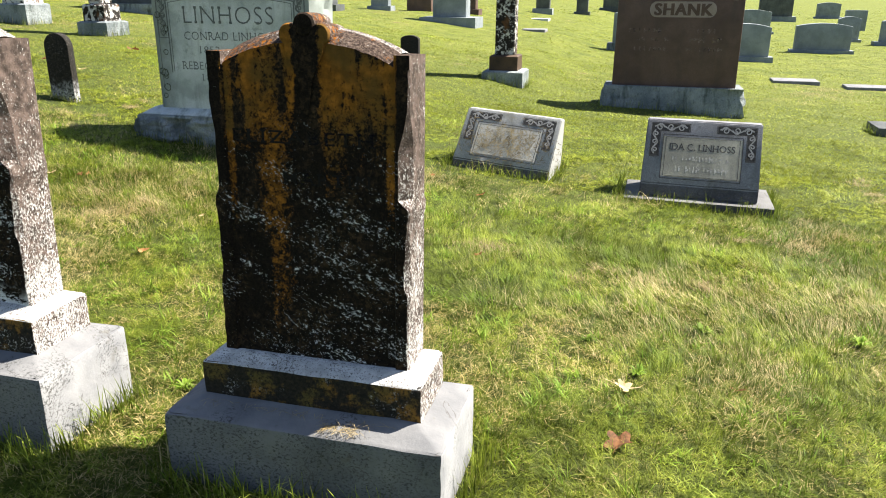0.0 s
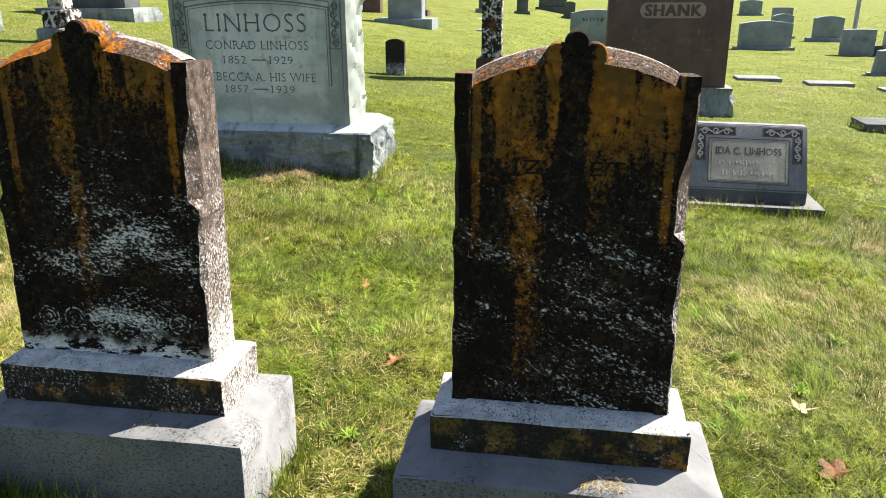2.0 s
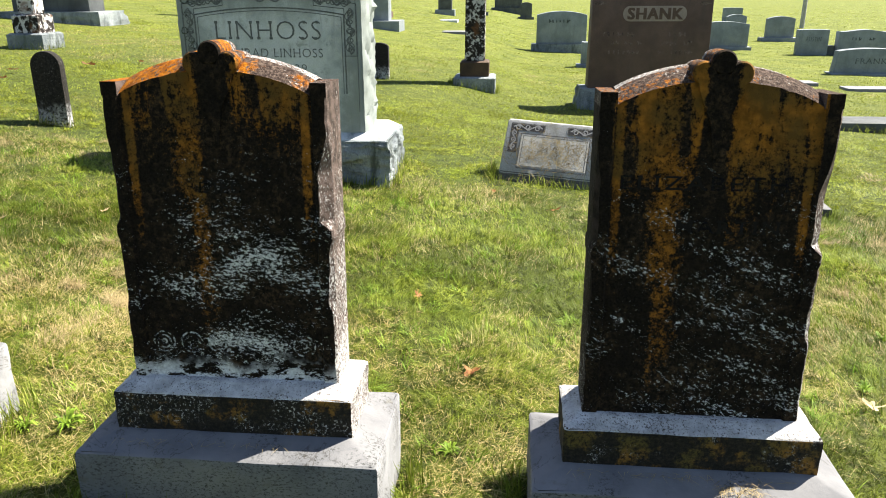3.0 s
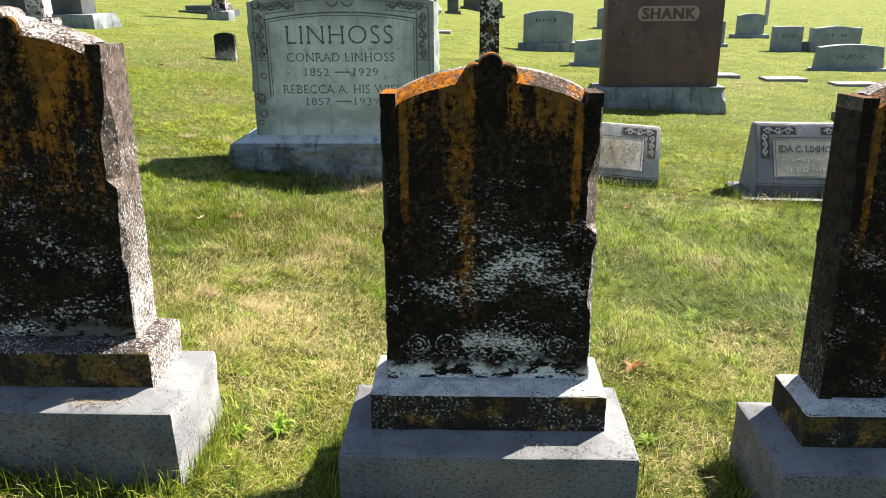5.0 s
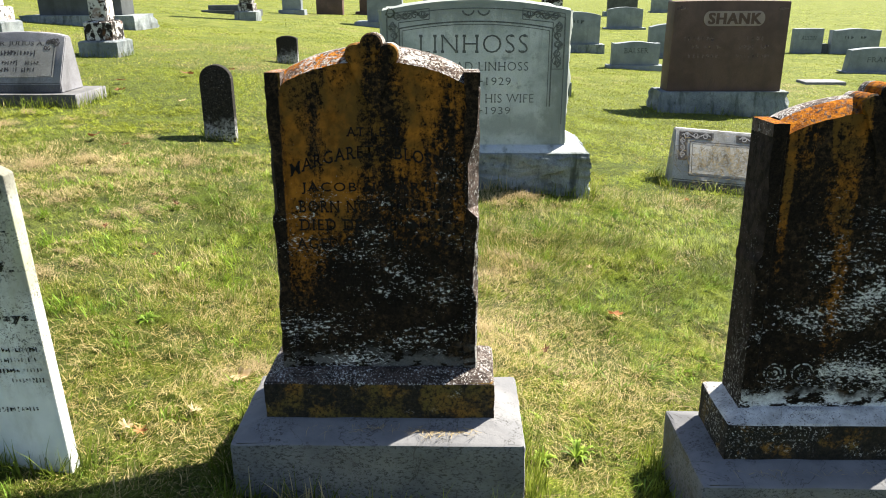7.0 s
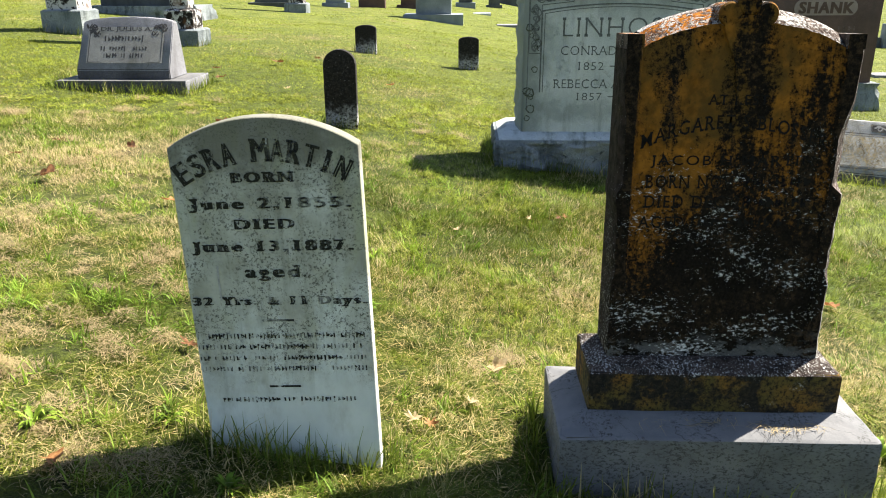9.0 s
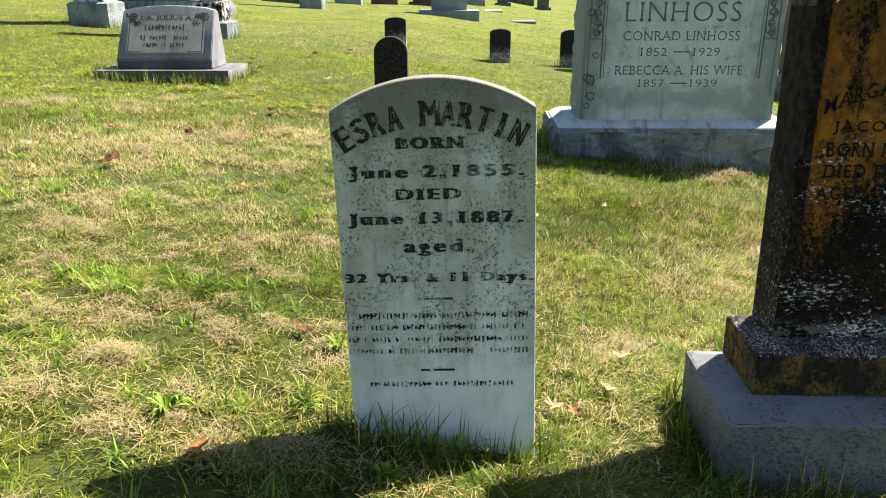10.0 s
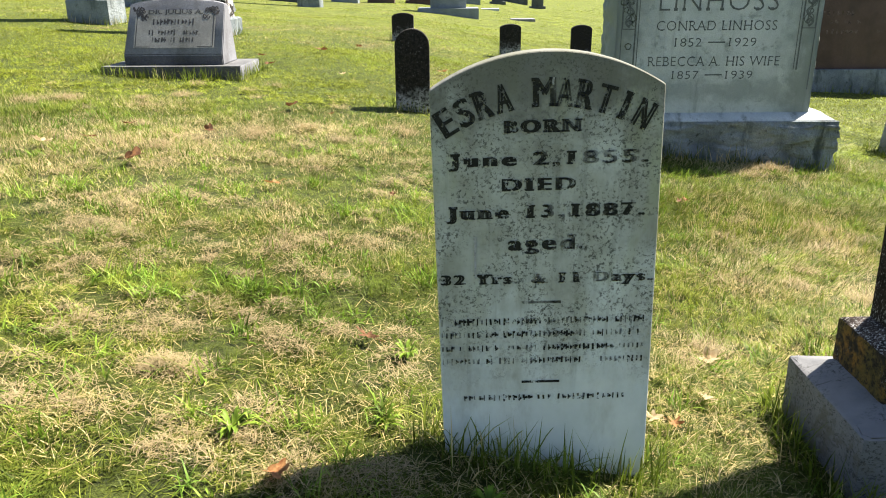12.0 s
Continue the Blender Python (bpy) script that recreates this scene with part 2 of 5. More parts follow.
def tablet_marble(name):
    """White marble tablet, filmed grey-green and speckled black; cleaner near its foot."""
    s = Surface(name, 0.8)
    z = s.axis(s.local, 2)
    fine = s.grain(75, 5, 0.7)
    cloud = s.grain(6, 5, 0.68, s.stretch(s.pos, 1.6, 1, 0.7))
    col = s.blend(s.mask(s.grain(5, 4), 0.3, 0.7), (0.66, 0.70, 0.70), (0.80, 0.83, 0.82))
    film = s.mask(s.calc("ADD", s.calc("MULTIPLY", cloud, 0.7), s.calc("MULTIPLY", z, 0.45)), 0.34, 0.66)
    col = s.blend(s.calc("MULTIPLY", film, 0.95), col, s.blend(s.mask(s.grain(9, 4), 0.35, 0.65), (0.33, 0.325, 0.27), (0.50, 0.505, 0.45)))
    drip = s.calc("MULTIPLY", s.mask(s.grain(1.0, 4, 0.65, s.stretch(s.pos, 34, 4, 1.6)), 0.52, 0.70), s.mask(z, 0.12, 0.35))
    col = s.blend(s.calc("MULTIPLY", drip, 0.4), col, (0.20, 0.20, 0.165))
    algae = s.calc("MULTIPLY", s.mask(s.grain(3.5, 4, 0.6, s.stretch(s.pos, 2.2, 1, 0.8)), 0.52, 0.68), s.mask(z, 0.25, 0.5))
    col = s.blend(s.calc("MULTIPLY", algae, 0.5), col, (0.36, 0.38, 0.22))
    dots = s.calc("MULTIPLY", s.mask(s.grain(135, 5, 0.78), 0.525, 0.58), s.mask(s.grain(10, 4, 0.65), 0.36, 0.58))
    dots = s.calc("MULTIPLY", dots, s.mask(s.calc("ADD", z, s.calc("MULTIPLY", s.grain(7, 3), 0.5)), 0.38, 0.66))
    col = s.blend(s.calc("MULTIPLY", dots, 0.85), col, (0.05, 0.05, 0.04))
    rim = s.mask(s.calc("ADD", z, s.calc("MULTIPLY", s.grain(14, 5, 0.7), 0.35)), 0.88, 1.08)
    col = s.blend(s.calc("MULTIPLY", rim, 0.75), col, (0.11, 0.105, 0.085))
    s.colour(col)
    s.bump(fine, 0.35, 0.002)
    s.bump(s.grain(18, 3), 0.25, 0.004)
    return s.mat


def post_stone(name):
    """Small old marker: black with lichen crust, bare and pale along its foot."""
    s = Surface(name, 0.92)
    z = s.axis(s.local, 2)
    fine = s.grain(70, 5, 0.7)
    col = s.blend(s.mask(fine, 0.4, 0.7), (0.008, 0.007, 0.006), (0.035, 0.03, 0.026))
    foot = s.mask(s.calc("ADD", z, s.calc("MULTIPLY", s.grain(16, 4), 0.28)), 0.34, 0.18)
    col = s.blend(s.calc("MULTIPLY", foot, s.mask(s.grain(45, 4, 0.7), 0.38, 0.56)), col, (0.40, 0.40, 0.42))
    col = s.blend(s.calc("MULTIPLY", s.mask(s.grain(90, 4), 0.64, 0.70), 0.7), col, (0.3, 0.29, 0.28))
    s.colour(col)
    s.bump(fine, 0.6, 0.004)
    return s.mat


def mottled(name, white):
    """Tall shaft in pale marble, blotched black and rust."""
    s = Surface(name, 0.9)
    m = s.grain(13, 6, 0.75)
    col = s.blend(s.mask(m, 0.56 - white, 0.50 - white), (0.52, 0.50, 0.50), (0.016, 0.012, 0.010))
    col = s.blend(s.calc("MULTIPLY", s.mask(s.grain(4, 3), 0.56, 0.66), 0.7), col, (0.13, 0.055, 0.02))
    s.colour(col)
    s.bump(s.grain(50, 4), 0.5, 0.005)
    return s.mat


def letters(name, col, wear, rough=0.9):
    """Flat lettering coloured for the cuts' shade and weathering, worn through in places."""
    s = Surface(name, rough)
    s.colour(s.blend(s.mask(s.grain(60, 3), 0.3, 0.7), tuple(c * 0.6 for c in col), col))
    if wear > 0:
        out = s.nt.nodes["Material Output"]
        clear = s.nt.nodes.new("ShaderNodeBsdfTransparent")
        join = s.nt.nodes.new("ShaderNodeMixShader")
        chips = s.mask(s.grain(75, 5, 0.75), 0.66 - wear * 0.3, 0.72 - wear * 0.3)
        faded = s.calc("MULTIPLY", s.mask(s.grain(11, 3, 0.6), 0.46, 0.68), min(0.7, wear * 1.7))
        s.link(s.calc("MAXIMUM", chips, faded), join.inputs[0])
        s.link(s.bsdf.outputs[0], join.inputs[1])
        s.link(clear.outputs[0], join.inputs[2])
        s.link(join.outputs[0], out.inputs["Surface"])
    return s.mat


def lawn_soil():
    """Thatch under the lawn: short fibres lying all ways, green over dry."""
    s = Surface("lawn_soil", 1.0)
    dry = s.nt.nodes.new("ShaderNodeAttribute")
    dry.attribute_name = "dry"
    big = s.grain(0.35, 4, 0.6)
    mid = s.grain(2.2, 5, 0.65)
    tuft = s.grain(13, 4, 0.65)
    fine = s.grain(60, 6, 0.8, None, 1.5)
    green = s.blend(s.mask(big, 0.3, 0.7), (0.070, 0.100, 0.012), (0.125, 0.150, 0.020))
    green = s.blend(s.mask(s.calc("ADD", s.calc("MULTIPLY", fine, 0.6), s.calc("MULTIPLY", tuft, 0.5)), 0.42, 0.68), (0.022, 0.030, 0.006), green)
    # farther off the thatch blends to the averaged colour of sunlit grass
    lit_lawn = s.blend(s.mask(s.calc("ADD", s.calc("MULTIPLY", mid, 0.6), s.calc("MULTIPLY", fine, 0.4)), 0.36, 0.64), (0.072, 0.096, 0.013), (0.160, 0.178, 0.029))
    green = s.blend(s.mask(s.axis(s.pos, 1), 5.0, 16.0), green, lit_lawn)
    straw = s.blend(s.mask(fine, 0.35, 0.65), (0.05, 0.038, 0.018), (0.22, 0.175, 0.085))
    k = s.calc("ADD", dry.outputs["Fac"], s.calc("MULTIPLY", s.mask(mid, 0.50, 0.75), 0.35))
    s.colour(s.blend(s.mask(k, 0.35, 1.0), green, straw))
    s.bump(fine, 0.9, 0.02)
    s.bump(tuft, 0.7, 0.05)
    return s.mat


def grass_blade(name, green_a, green_b, straw, vary=0.9):
    s = Surface(name, 0.55)
    dry = s.nt.nodes.new("ShaderNodeAttribute")
    dry.attribute_name = "dry"
    rnd = s.nt.nodes.new("ShaderNodeNewGeometry").outputs["Random Per Island"]
    patchy = s.grain(1.3, 4, 0.6)
    tuft = s.grain(14, 3, 0.6)
    lush = s.grain(2.6, 4, 0.62)
    green = s.blend(rnd, green_a, green_b)
    green = s.blend(s.mask(patchy, 0.38, 0.60), tuple(c * 0.8 for c in green_a), green)
    green = s.blend(s.calc("MULTIPLY", s.mask(tuft, 0.54, 0.38), 0.9), green, tuple(c * 0.42 for c in green_a))
    green = s.blend(s.calc("MULTIPLY", s.mask(lush, 0.50, 0.66), 0.4), green, (green_a[0] * 0.9, green_a[1] * 1.08, green_a[2] * 1.5))
    k = s.calc("ADD", dry.outputs["Fac"], s.calc("MULTIPLY", s.calc("SUBTRACT", rnd, 0.5), vary))
    k = s.calc("SUBTRACT", k, s.calc("MULTIPLY", s.mask(lush, 0.48, 0.64), 0.22))
    col = s.blend(s.mask(k, 0.42, 0.62), green, straw)
    s.colour(col)
    s.bsdf.inputs["Specular IOR Level"].default_value = 0.2
    thin = s.nt.nodes.new("ShaderNodeBsdfTranslucent")
    s.link(col, thin.inputs["Color"])
    join = s.nt.nodes.new("ShaderNodeMixShader")
    join.inputs[0].default_value = 0.30
    s.link(s.bsdf.outputs[0], join.inputs[1])
    s.link(thin.outputs[0], join.inputs[2])
    s.link(join.outputs[0], s.nt.nodes["Material Output"].inputs["Surface"])
    return s.mat


def dead_leaf(name, a, b):
    s = Surface(name, 0.7)
    col = s.blend(s.mask(s.grain(40, 4), 0.35, 0.65), a, b)
    s.colour(col)
    thin = s.nt.nodes.new("ShaderNodeBsdfTranslucent")
    s.link(col, thin.inputs["Color"])
    join = s.nt.nodes.new("ShaderNodeMixShader")
    join.inputs[0].default_value = 0.3
    s.link(s.bsdf.outputs[0], join.inputs[1])
    s.link(thin.outputs[0], join.inputs[2])
    s.link(join.outputs[0], s.nt.nodes["Material Output"].inputs["Surface"])
    return s.mat


# right face brightened for sun, other faces dimmed for shade; left also mossy
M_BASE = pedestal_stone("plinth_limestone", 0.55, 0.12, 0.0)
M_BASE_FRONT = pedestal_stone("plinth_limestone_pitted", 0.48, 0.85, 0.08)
M_BASE_SIDE = pedestal_stone("plinth_limestone_sunlit", 0.92, 0.35, 0.0)
M_BASE_MOSS = pedestal_stone("plinth_limestone_mossy_shaded", 0.55, 0.7, 0.4)
M_TABLET = tablet_marble("tablet_marble")
M_POST = post_stone("crusted_marker")
M_GREY = granite("pale_grey_granite", (0.45, 0.485, 0.49), (0.61, 0.645, 0.65), (0.13, 0.145, 0.125), 0.75, 0.35)
M_GREY_FACE = weathered_granite("weathered_grey_granite")
M_GREY_ROCK = granite("pale_grey_granite_rough", (0.15, 0.175, 0.195), (0.33, 0.365, 0.38), (0.05, 0.062, 0.055), 0.85, 0.45, 0.85, 0.02)
M_STEEL = granite("steel_grey_granite", (0.17, 0.17, 0.19), (0.28, 0.28, 0.31), (0.085, 0.082, 0.08), 0.6, 0.7)
M_PANEL_DULL = granite("dull_mottled_panel", (0.19, 0.19, 0.185), (0.31, 0.31, 0.30), (0.10, 0.10, 0.085), 0.7, 0.7)
M_PANEL_PALE = granite("pale_mottled_panel", (0.27, 0.27, 0.25), (0.44, 0.43, 0.40), (0.14, 0.135, 0.11), 0.6, 0.7)
M_PANEL = granite("grimy_rough_panel", (0.17, 0.17, 0.15), (0.30, 0.295, 0.25), (0.45, 0.44, 0.38), 0.4, 0.5)
M_WORN = granite("worn_pale_granite", (0.27, 0.275, 0.28), (0.42, 0.42, 0.42), (0.15, 0.145, 0.12), 0.6, 0.6, 0.85, 0.006)
M_STEEL_ROUGH = granite("steel_grey_granite_rough", (0.07, 0.07, 0.08), (0.14, 0.14, 0.155), (0.05, 0.05, 0.05), 0.5, 0.6, 0.9, 0.012)
M_RED = granite("brown_red_granite", (0.085, 0.052, 0.043), (0.14, 0.088, 0.072), (0.06, 0.045, 0.04), 0.4, 0.5)
M_RED_PALE = granite("rubbed_red_granite", (0.25, 0.195, 0.18), (0.33, 0.265, 0.245), (0.2, 0.15, 0.13), 0.3, 0.3)
M_BLUE = granite("blue_grey_granite", (0.17, 0.195, 0.22), (0.27, 0.30, 0.33), (0.11, 0.13, 0.14), 0.3, 0.4)
M_DARK = granite("dark_grey_granite", (0.06, 0.065, 0.07), (0.11, 0.12, 0.125), (0.03, 0.03, 0.03), 0.4, 0.4)
M_WHITE = granite("white_marble", (0.34, 0.34, 0.35), (0.50, 0.50, 0.51), (0.12, 0.10, 0.09), 0.5, 0.3)
M_SHAFT = mottled("mottled_shaft", 0.0)
M_SHAFT_PALE = mottled("mottled_shaft_pale", 0.07)
M_RUST = granite("rust_stained_stone", (0.035, 0.022, 0.016), (0.10, 0.058, 0.034), (0.02, 0.015, 0.012), 0.6, 0.3)
M_CUT_GREY = letters("cut_in_grey", (0.15, 0.165, 0.165), 0.0)
M_RING = letters("lichen_ring", (0.10, 0.115, 0.085), 0.5)
M_CUT_TABLET = letters("cut_in_tablet", (0.028, 0.028, 0.022), 0.40)
M_ROSETTE = letters("worn_white_carving", (0.5, 0.5, 0.51), 0.7)
M_CUT_BLACK = letters("cut_in_crust", (0.008, 0.006, 0.005), 0.14)
M_CUT_STEEL = letters("cut_in_steel", (0.05, 0.05, 0.055), 0.25)
M_SCROLL = letters("worn_scroll", (0.30, 0.30, 0.31), 0.0)
M_CUT_DEEP = letters("sunk_carving", (0.035, 0.035, 0.038), 0.15)
M_STEEL_TOP = granite("grimy_base_top", (0.10, 0.10, 0.105), (0.18, 0.18, 0.185), (0.06, 0.06, 0.055), 0.6, 0.6)
M_CUT_PALE = letters("cut_pale", (0.50, 0.49, 0.46), 0.45)
M_CUT_FAR = letters("cut_far", (0.085, 0.10, 0.11), 0.3)
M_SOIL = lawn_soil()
M_GRASS = grass_blade("lawn_grass", (0.132, 0.178, 0.017), (0.46, 0.525, 0.072), (0.58, 0.475, 0.25), 1.0)
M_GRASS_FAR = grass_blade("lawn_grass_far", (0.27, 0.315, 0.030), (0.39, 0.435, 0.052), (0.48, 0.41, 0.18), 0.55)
M_THATCH = grass_blade("lawn_thatch", (0.095, 0.125, 0.010), (0.28, 0.29, 0.04), (0.54, 0.43, 0.19), 1.1)
M_STRAW = grass_blade("cut_straw", (0.26, 0.20, 0.105), (0.46, 0.37, 0.20), (0.40, 0.315, 0.17))
M_WEED = grass_blade("weed_leaf", (0.19, 0.31, 0.03), (0.36, 0.47, 0.065), (0.3, 0.3, 0.1))
M_LEAF_BROWN = dead_leaf("leaf_brown", (0.085, 0.038, 0.016), (0.24, 0.11, 0.045))
M_LEAF_TAN = dead_leaf("leaf_tan", (0.42, 0.30, 0.16), (0.62, 0.50, 0.31))
M_LEAF_ORANGE = dead_leaf("leaf_orange", (0.22, 0.085, 0.028), (0.42, 0.22, 0.085))


# ---- helpers for shapes ----
def part(name, bm, mats, parent, label="", sharp=35):
    for e in bm.edges:
        e.smooth = not (len(e.link_faces) == 2 and e.calc_face_angle(0) > radians(sharp))
    for f in bm.faces:
        f.smooth = True
    me = bpy.data.meshes.new(name)
    bm.to_mesh(me)
    bm.free()
    for m in mats if isinstance(mats, (list, tuple)) else [mats]:
        me.materials.append(m)
    ob = new(name, me)
    ob.parent = parent
    if label:
        tagged(ob, label)
    return ob


def thing(name, m, label, category, group="", kind=""):
    ob = new(name)
    ob.empty_display_size = 0.1
    ob.matrix_world = m
    return tagged(ob, label, category, group, kind)


def roughen(bm, amount, freq, seed=0.0, keep=None):
    for v in bm.verts:
        if keep and keep(v.co):
            continue
        p = Vector((v.co.x * freq + seed, v.co.y * freq - seed, v.co.z * freq + 2 * seed))
        v.co += noise.noise_vector(p) * amount + noise.noise_vector(p * 2.7) * amount * 0.5


def block(x0, x1, y0, y1, z0, z1, wash=0.0, inset=0.0, bevel=0.006, cuts=0, jit=0.0, seed=0.0):
    """A dressed block; with a wash its top slopes up from the edges to an inner flat."""
    bm = bmesh.new()
    rings = [(x0, x1, y0, y1, z0), (x0, x1, y0, y1, z1)]
    if wash > 0:
        rings.append((x0 + inset, x1 - inset, y0 + inset, y1 - inset, z1 + wash))
    made = [[bm.verts.new((a, c, z)), bm.verts.new((b, c, z)), bm.verts.new((b, d, z)), bm.verts.new((a, d, z))] for a, b, c, d, z in [(r[0], r[1], r[2], r[3], r[4]) for r in rings]]
    sides = [(made[i][k], made[i][(k + 1) % 4], made[i + 1][(k + 1) % 4], made[i + 1][k]) for i in range(len(made) - 1) for k in range(4)]
    for q in sides:
        bm.faces.new(q)
    bm.faces.new(made[-1])
    bm.faces.new(list(reversed(made[0])))
    if cuts:
        bmesh.ops.subdivide_edges(bm, edges=bm.edges[:], cuts=cuts, use_grid_fill=True)
    if bevel:
        hard = [e for e in bm.edges if len(e.link_faces) == 2 and e.calc_face_angle(0) > radians(12)]
        bmesh.ops.bevel(bm, geom=hard, offset=bevel, segments=2, affect="EDGES", profile=0.6)
    if jit:
        roughen(bm, jit, 14.0, seed)
    return bm


def facet(p, size, seed):
    """Height of a pitched face: flat chips of random tilt, one a cell."""
    q = p / size + Vector((seed, seed * 0.7, -seed))
    c = noise.voronoi(q)[1][0]
    return noise.noise_vector(c * 3.7).dot(q - c) * 1.6 + noise.noise(c * 5.1)


def rock_block(x0, x1, y0, y1, z0, z1, rough, seed, cuts=9, smooth_top=True):
    """A block with rock-pitched sides; the top stays dressed."""
    bm = bmesh.new()
    bmesh.ops.create_cube(bm, size=1.0)
    bmesh.ops.subdivide_edges(bm, edges=bm.edges[:], cuts=cuts, use_grid_fill=True)
    for v in bm.verts:
        top = v.co.z > 0.499
        rim = top and (abs(v.co.x) > 0.499 or abs(v.co.y) > 0.499)
        side = max(abs(v.co.x), abs(v.co.y)) > 0.499
        belly = 1.0 - (abs(v.co.z) * 2) ** 3
        p = Vector((x0 + (v.co.x + 0.5) * (x1 - x0), y0 + (v.co.y + 0.5) * (y1 - y0), z0 + (v.co.z + 0.5) * (z1 - z0)))
        if side:
            n = Vector((math.copysign(1, v.co.x) if abs(v.co.x) > 0.499 else 0, math.copysign(1, v.co.y) if abs(v.co.y) > 0.499 else 0, 0))
            k = 1.1 * facet(p, 0.16, seed) + 0.5 * facet(p, 0.06, seed + 4) + 0.3 * noise.noise(p * 35)
            p += n * rough * ((0.25 if rim else 1.0) * k + 0.5 * belly)
            p.z += (0.12 if rim else 0.35) * rough * noise.noise(p * 11 + Vector((seed, 0, 3)))
        v.co = p
    return bm


def outline_bm(pts, y0, y1, bevel=0.006, segments=2):
    """An upright slab from its outline (x, z), between two depths."""
    bm = bmesh.new()
    front = [bm.verts.new((x, y0, z)) for x, z in pts]
    back = [bm.verts.new((x, y1, z)) for x, z in pts]
    bm.faces.new(front)
    bm.faces.new(list(reversed(back)))
    n = len(pts)
    for k in range(n):
        bm.faces.new((front[(k + 1) % n], front[k], back[k], back[(k + 1) % n]))
    bmesh.ops.recalc_face_normals(bm, faces=bm.faces[:])
    if bevel:
        rims = [e for e in bm.edges if len(e.link_faces) == 2 and e.calc_face_angle(0) > radians(40)]
        bmesh.ops.bevel(bm, geom=rims, offset=bevel, segments=segments, affect="EDGES", profile=0.6)
    return bm


def add_bm(a, b):
    """Adds the geometry of b to a."""
    me = bpy.data.meshes.new("join")
    b.to_mesh(me)
    b.free()
    a.from_mesh(me)
    bpy.data.meshes.remove(me)
    return a


def ribbon(bm, pts, width, y):
    """A flat strip along points (x, z), facing the viewer side of a stone."""
    pts = [Vector(p) for p in pts]
    left, right = [], []
    for k, p in enumerate(pts):
        way = (pts[min(k + 1, len(pts) - 1)] - pts[max(k - 1, 0)]).normalized()
        side = Vector((-way.y, way.x)) * width * 0.5
        left.append(bm.verts.new((p.x + side.x, y, p.y + side.y)))
        right.append(bm.verts.new((p.x - side.x, y, p.y - side.y)))
    for k in range(len(pts) - 1):
        bm.faces.new((left[k], left[k + 1], right[k + 1], right[k]))


def vine(bm, x0, z0, x1, z1, amp, waves, width, y, flip=1):
    """A running scroll between two points: a wave with a curl in every bend."""
    a, b = Vector((x0, z0)), Vector((x1, z1))
    way = b - a
    side = Vector((-way.y, way.x)).normalized() * flip
    steps = waves * 12
    ribbon(bm, [a + way * (k / steps) + side * amp * math.sin(math.pi * waves * k / steps) for k in range(steps + 1)], width, y)
    for k in range(waves):
        mid = a + way * ((k + 0.5) / waves)
        s = 1 if k % 2 == 0 else -1
        r0 = way.length / waves * 0.40
        pts = []
        for q in range(16):
            ang, r = q / 15 * 2 * math.pi * 1.35, r0 * (1 - q / 19)
            pts.append(mid - side * s * amp * 0.15 + way.normalized() * r * math.cos(ang) * 0.9 + side * s * r * math.sin(ang))
        ribbon(bm, pts, width * 0.85, y)


def lettering(body, xc, zc, width, height, y, thick=0.0, space=1.0, shear=0.0):
    """A line of text as a mesh in the built-in font, fitted to a width and height, upright and facing -y."""
    cu = bpy.data.curves.new("line", "FONT")
    cu.body = body
    cu.offset = thick
    cu.shear = shear
    cu.space_character = space
    cu.resolution_u = 3
    ob = bpy.data.objects.new("line", cu)
    scene.collection.objects.link(ob)
    me = bpy.data.meshes.new_from_object(ob.evaluated_get(bpy.context.evaluated_depsgraph_get()))
    bpy.data.objects.remove(ob)
    bpy.data.curves.remove(cu)
    bm = bmesh.new()
    bm.from_mesh(me)
    bpy.data.meshes.remove(me)
    xs = [v.co.x for v in bm.verts]
    ys = [v.co.y for v in bm.verts]
    sx = width / (max(xs) - min(xs))
    sz = height / (max(ys) - min(ys))
    mx, my = (max(xs) + min(xs)) / 2, (max(ys) + min(ys)) / 2
    for v in bm.verts:
        v.co = Vector((xc + (v.co.x - mx) * sx, y, zc + (v.co.y - my) * sz))
    return bm


def serifs(bm, y, share=0.15):
    """Slab serifs on the stems of a line of lettering, whose letters are separate islands."""
    todo = set(bm.verts)
    marks = []
    while todo:
        stack, island = [todo.pop()], []
        while stack:
            v = stack.pop()
            island.append(v)
            for e in v.link_edges:
                o = e.other_vert(v)
                if o in todo:
                    todo.remove(o)
                    stack.append(o)
        lo, hi = min(v.co.z for v in island), max(v.co.z for v in island)
        tall = hi - lo
        if tall < 0.012:
            continue
        for edge, into in ((lo, 1), (hi, -1)):
            xs = sorted(v.co.x for v in island if abs(v.co.z - edge) < tall * 0.02)
            k = 0
            while k + 1 < len(xs):
                w = xs[k + 1] - xs[k]
                if tall * 0.06 < w < tall * 0.36:
                    marks.append((xs[k] - w * 0.42, xs[k + 1] + w * 0.42, edge + into * tall * share * 0.4, tall * share))
                k += 2
    for a, b, z, t in marks:
        ribbon(bm, [(a, z), (b, z)], t, y)
    return bm


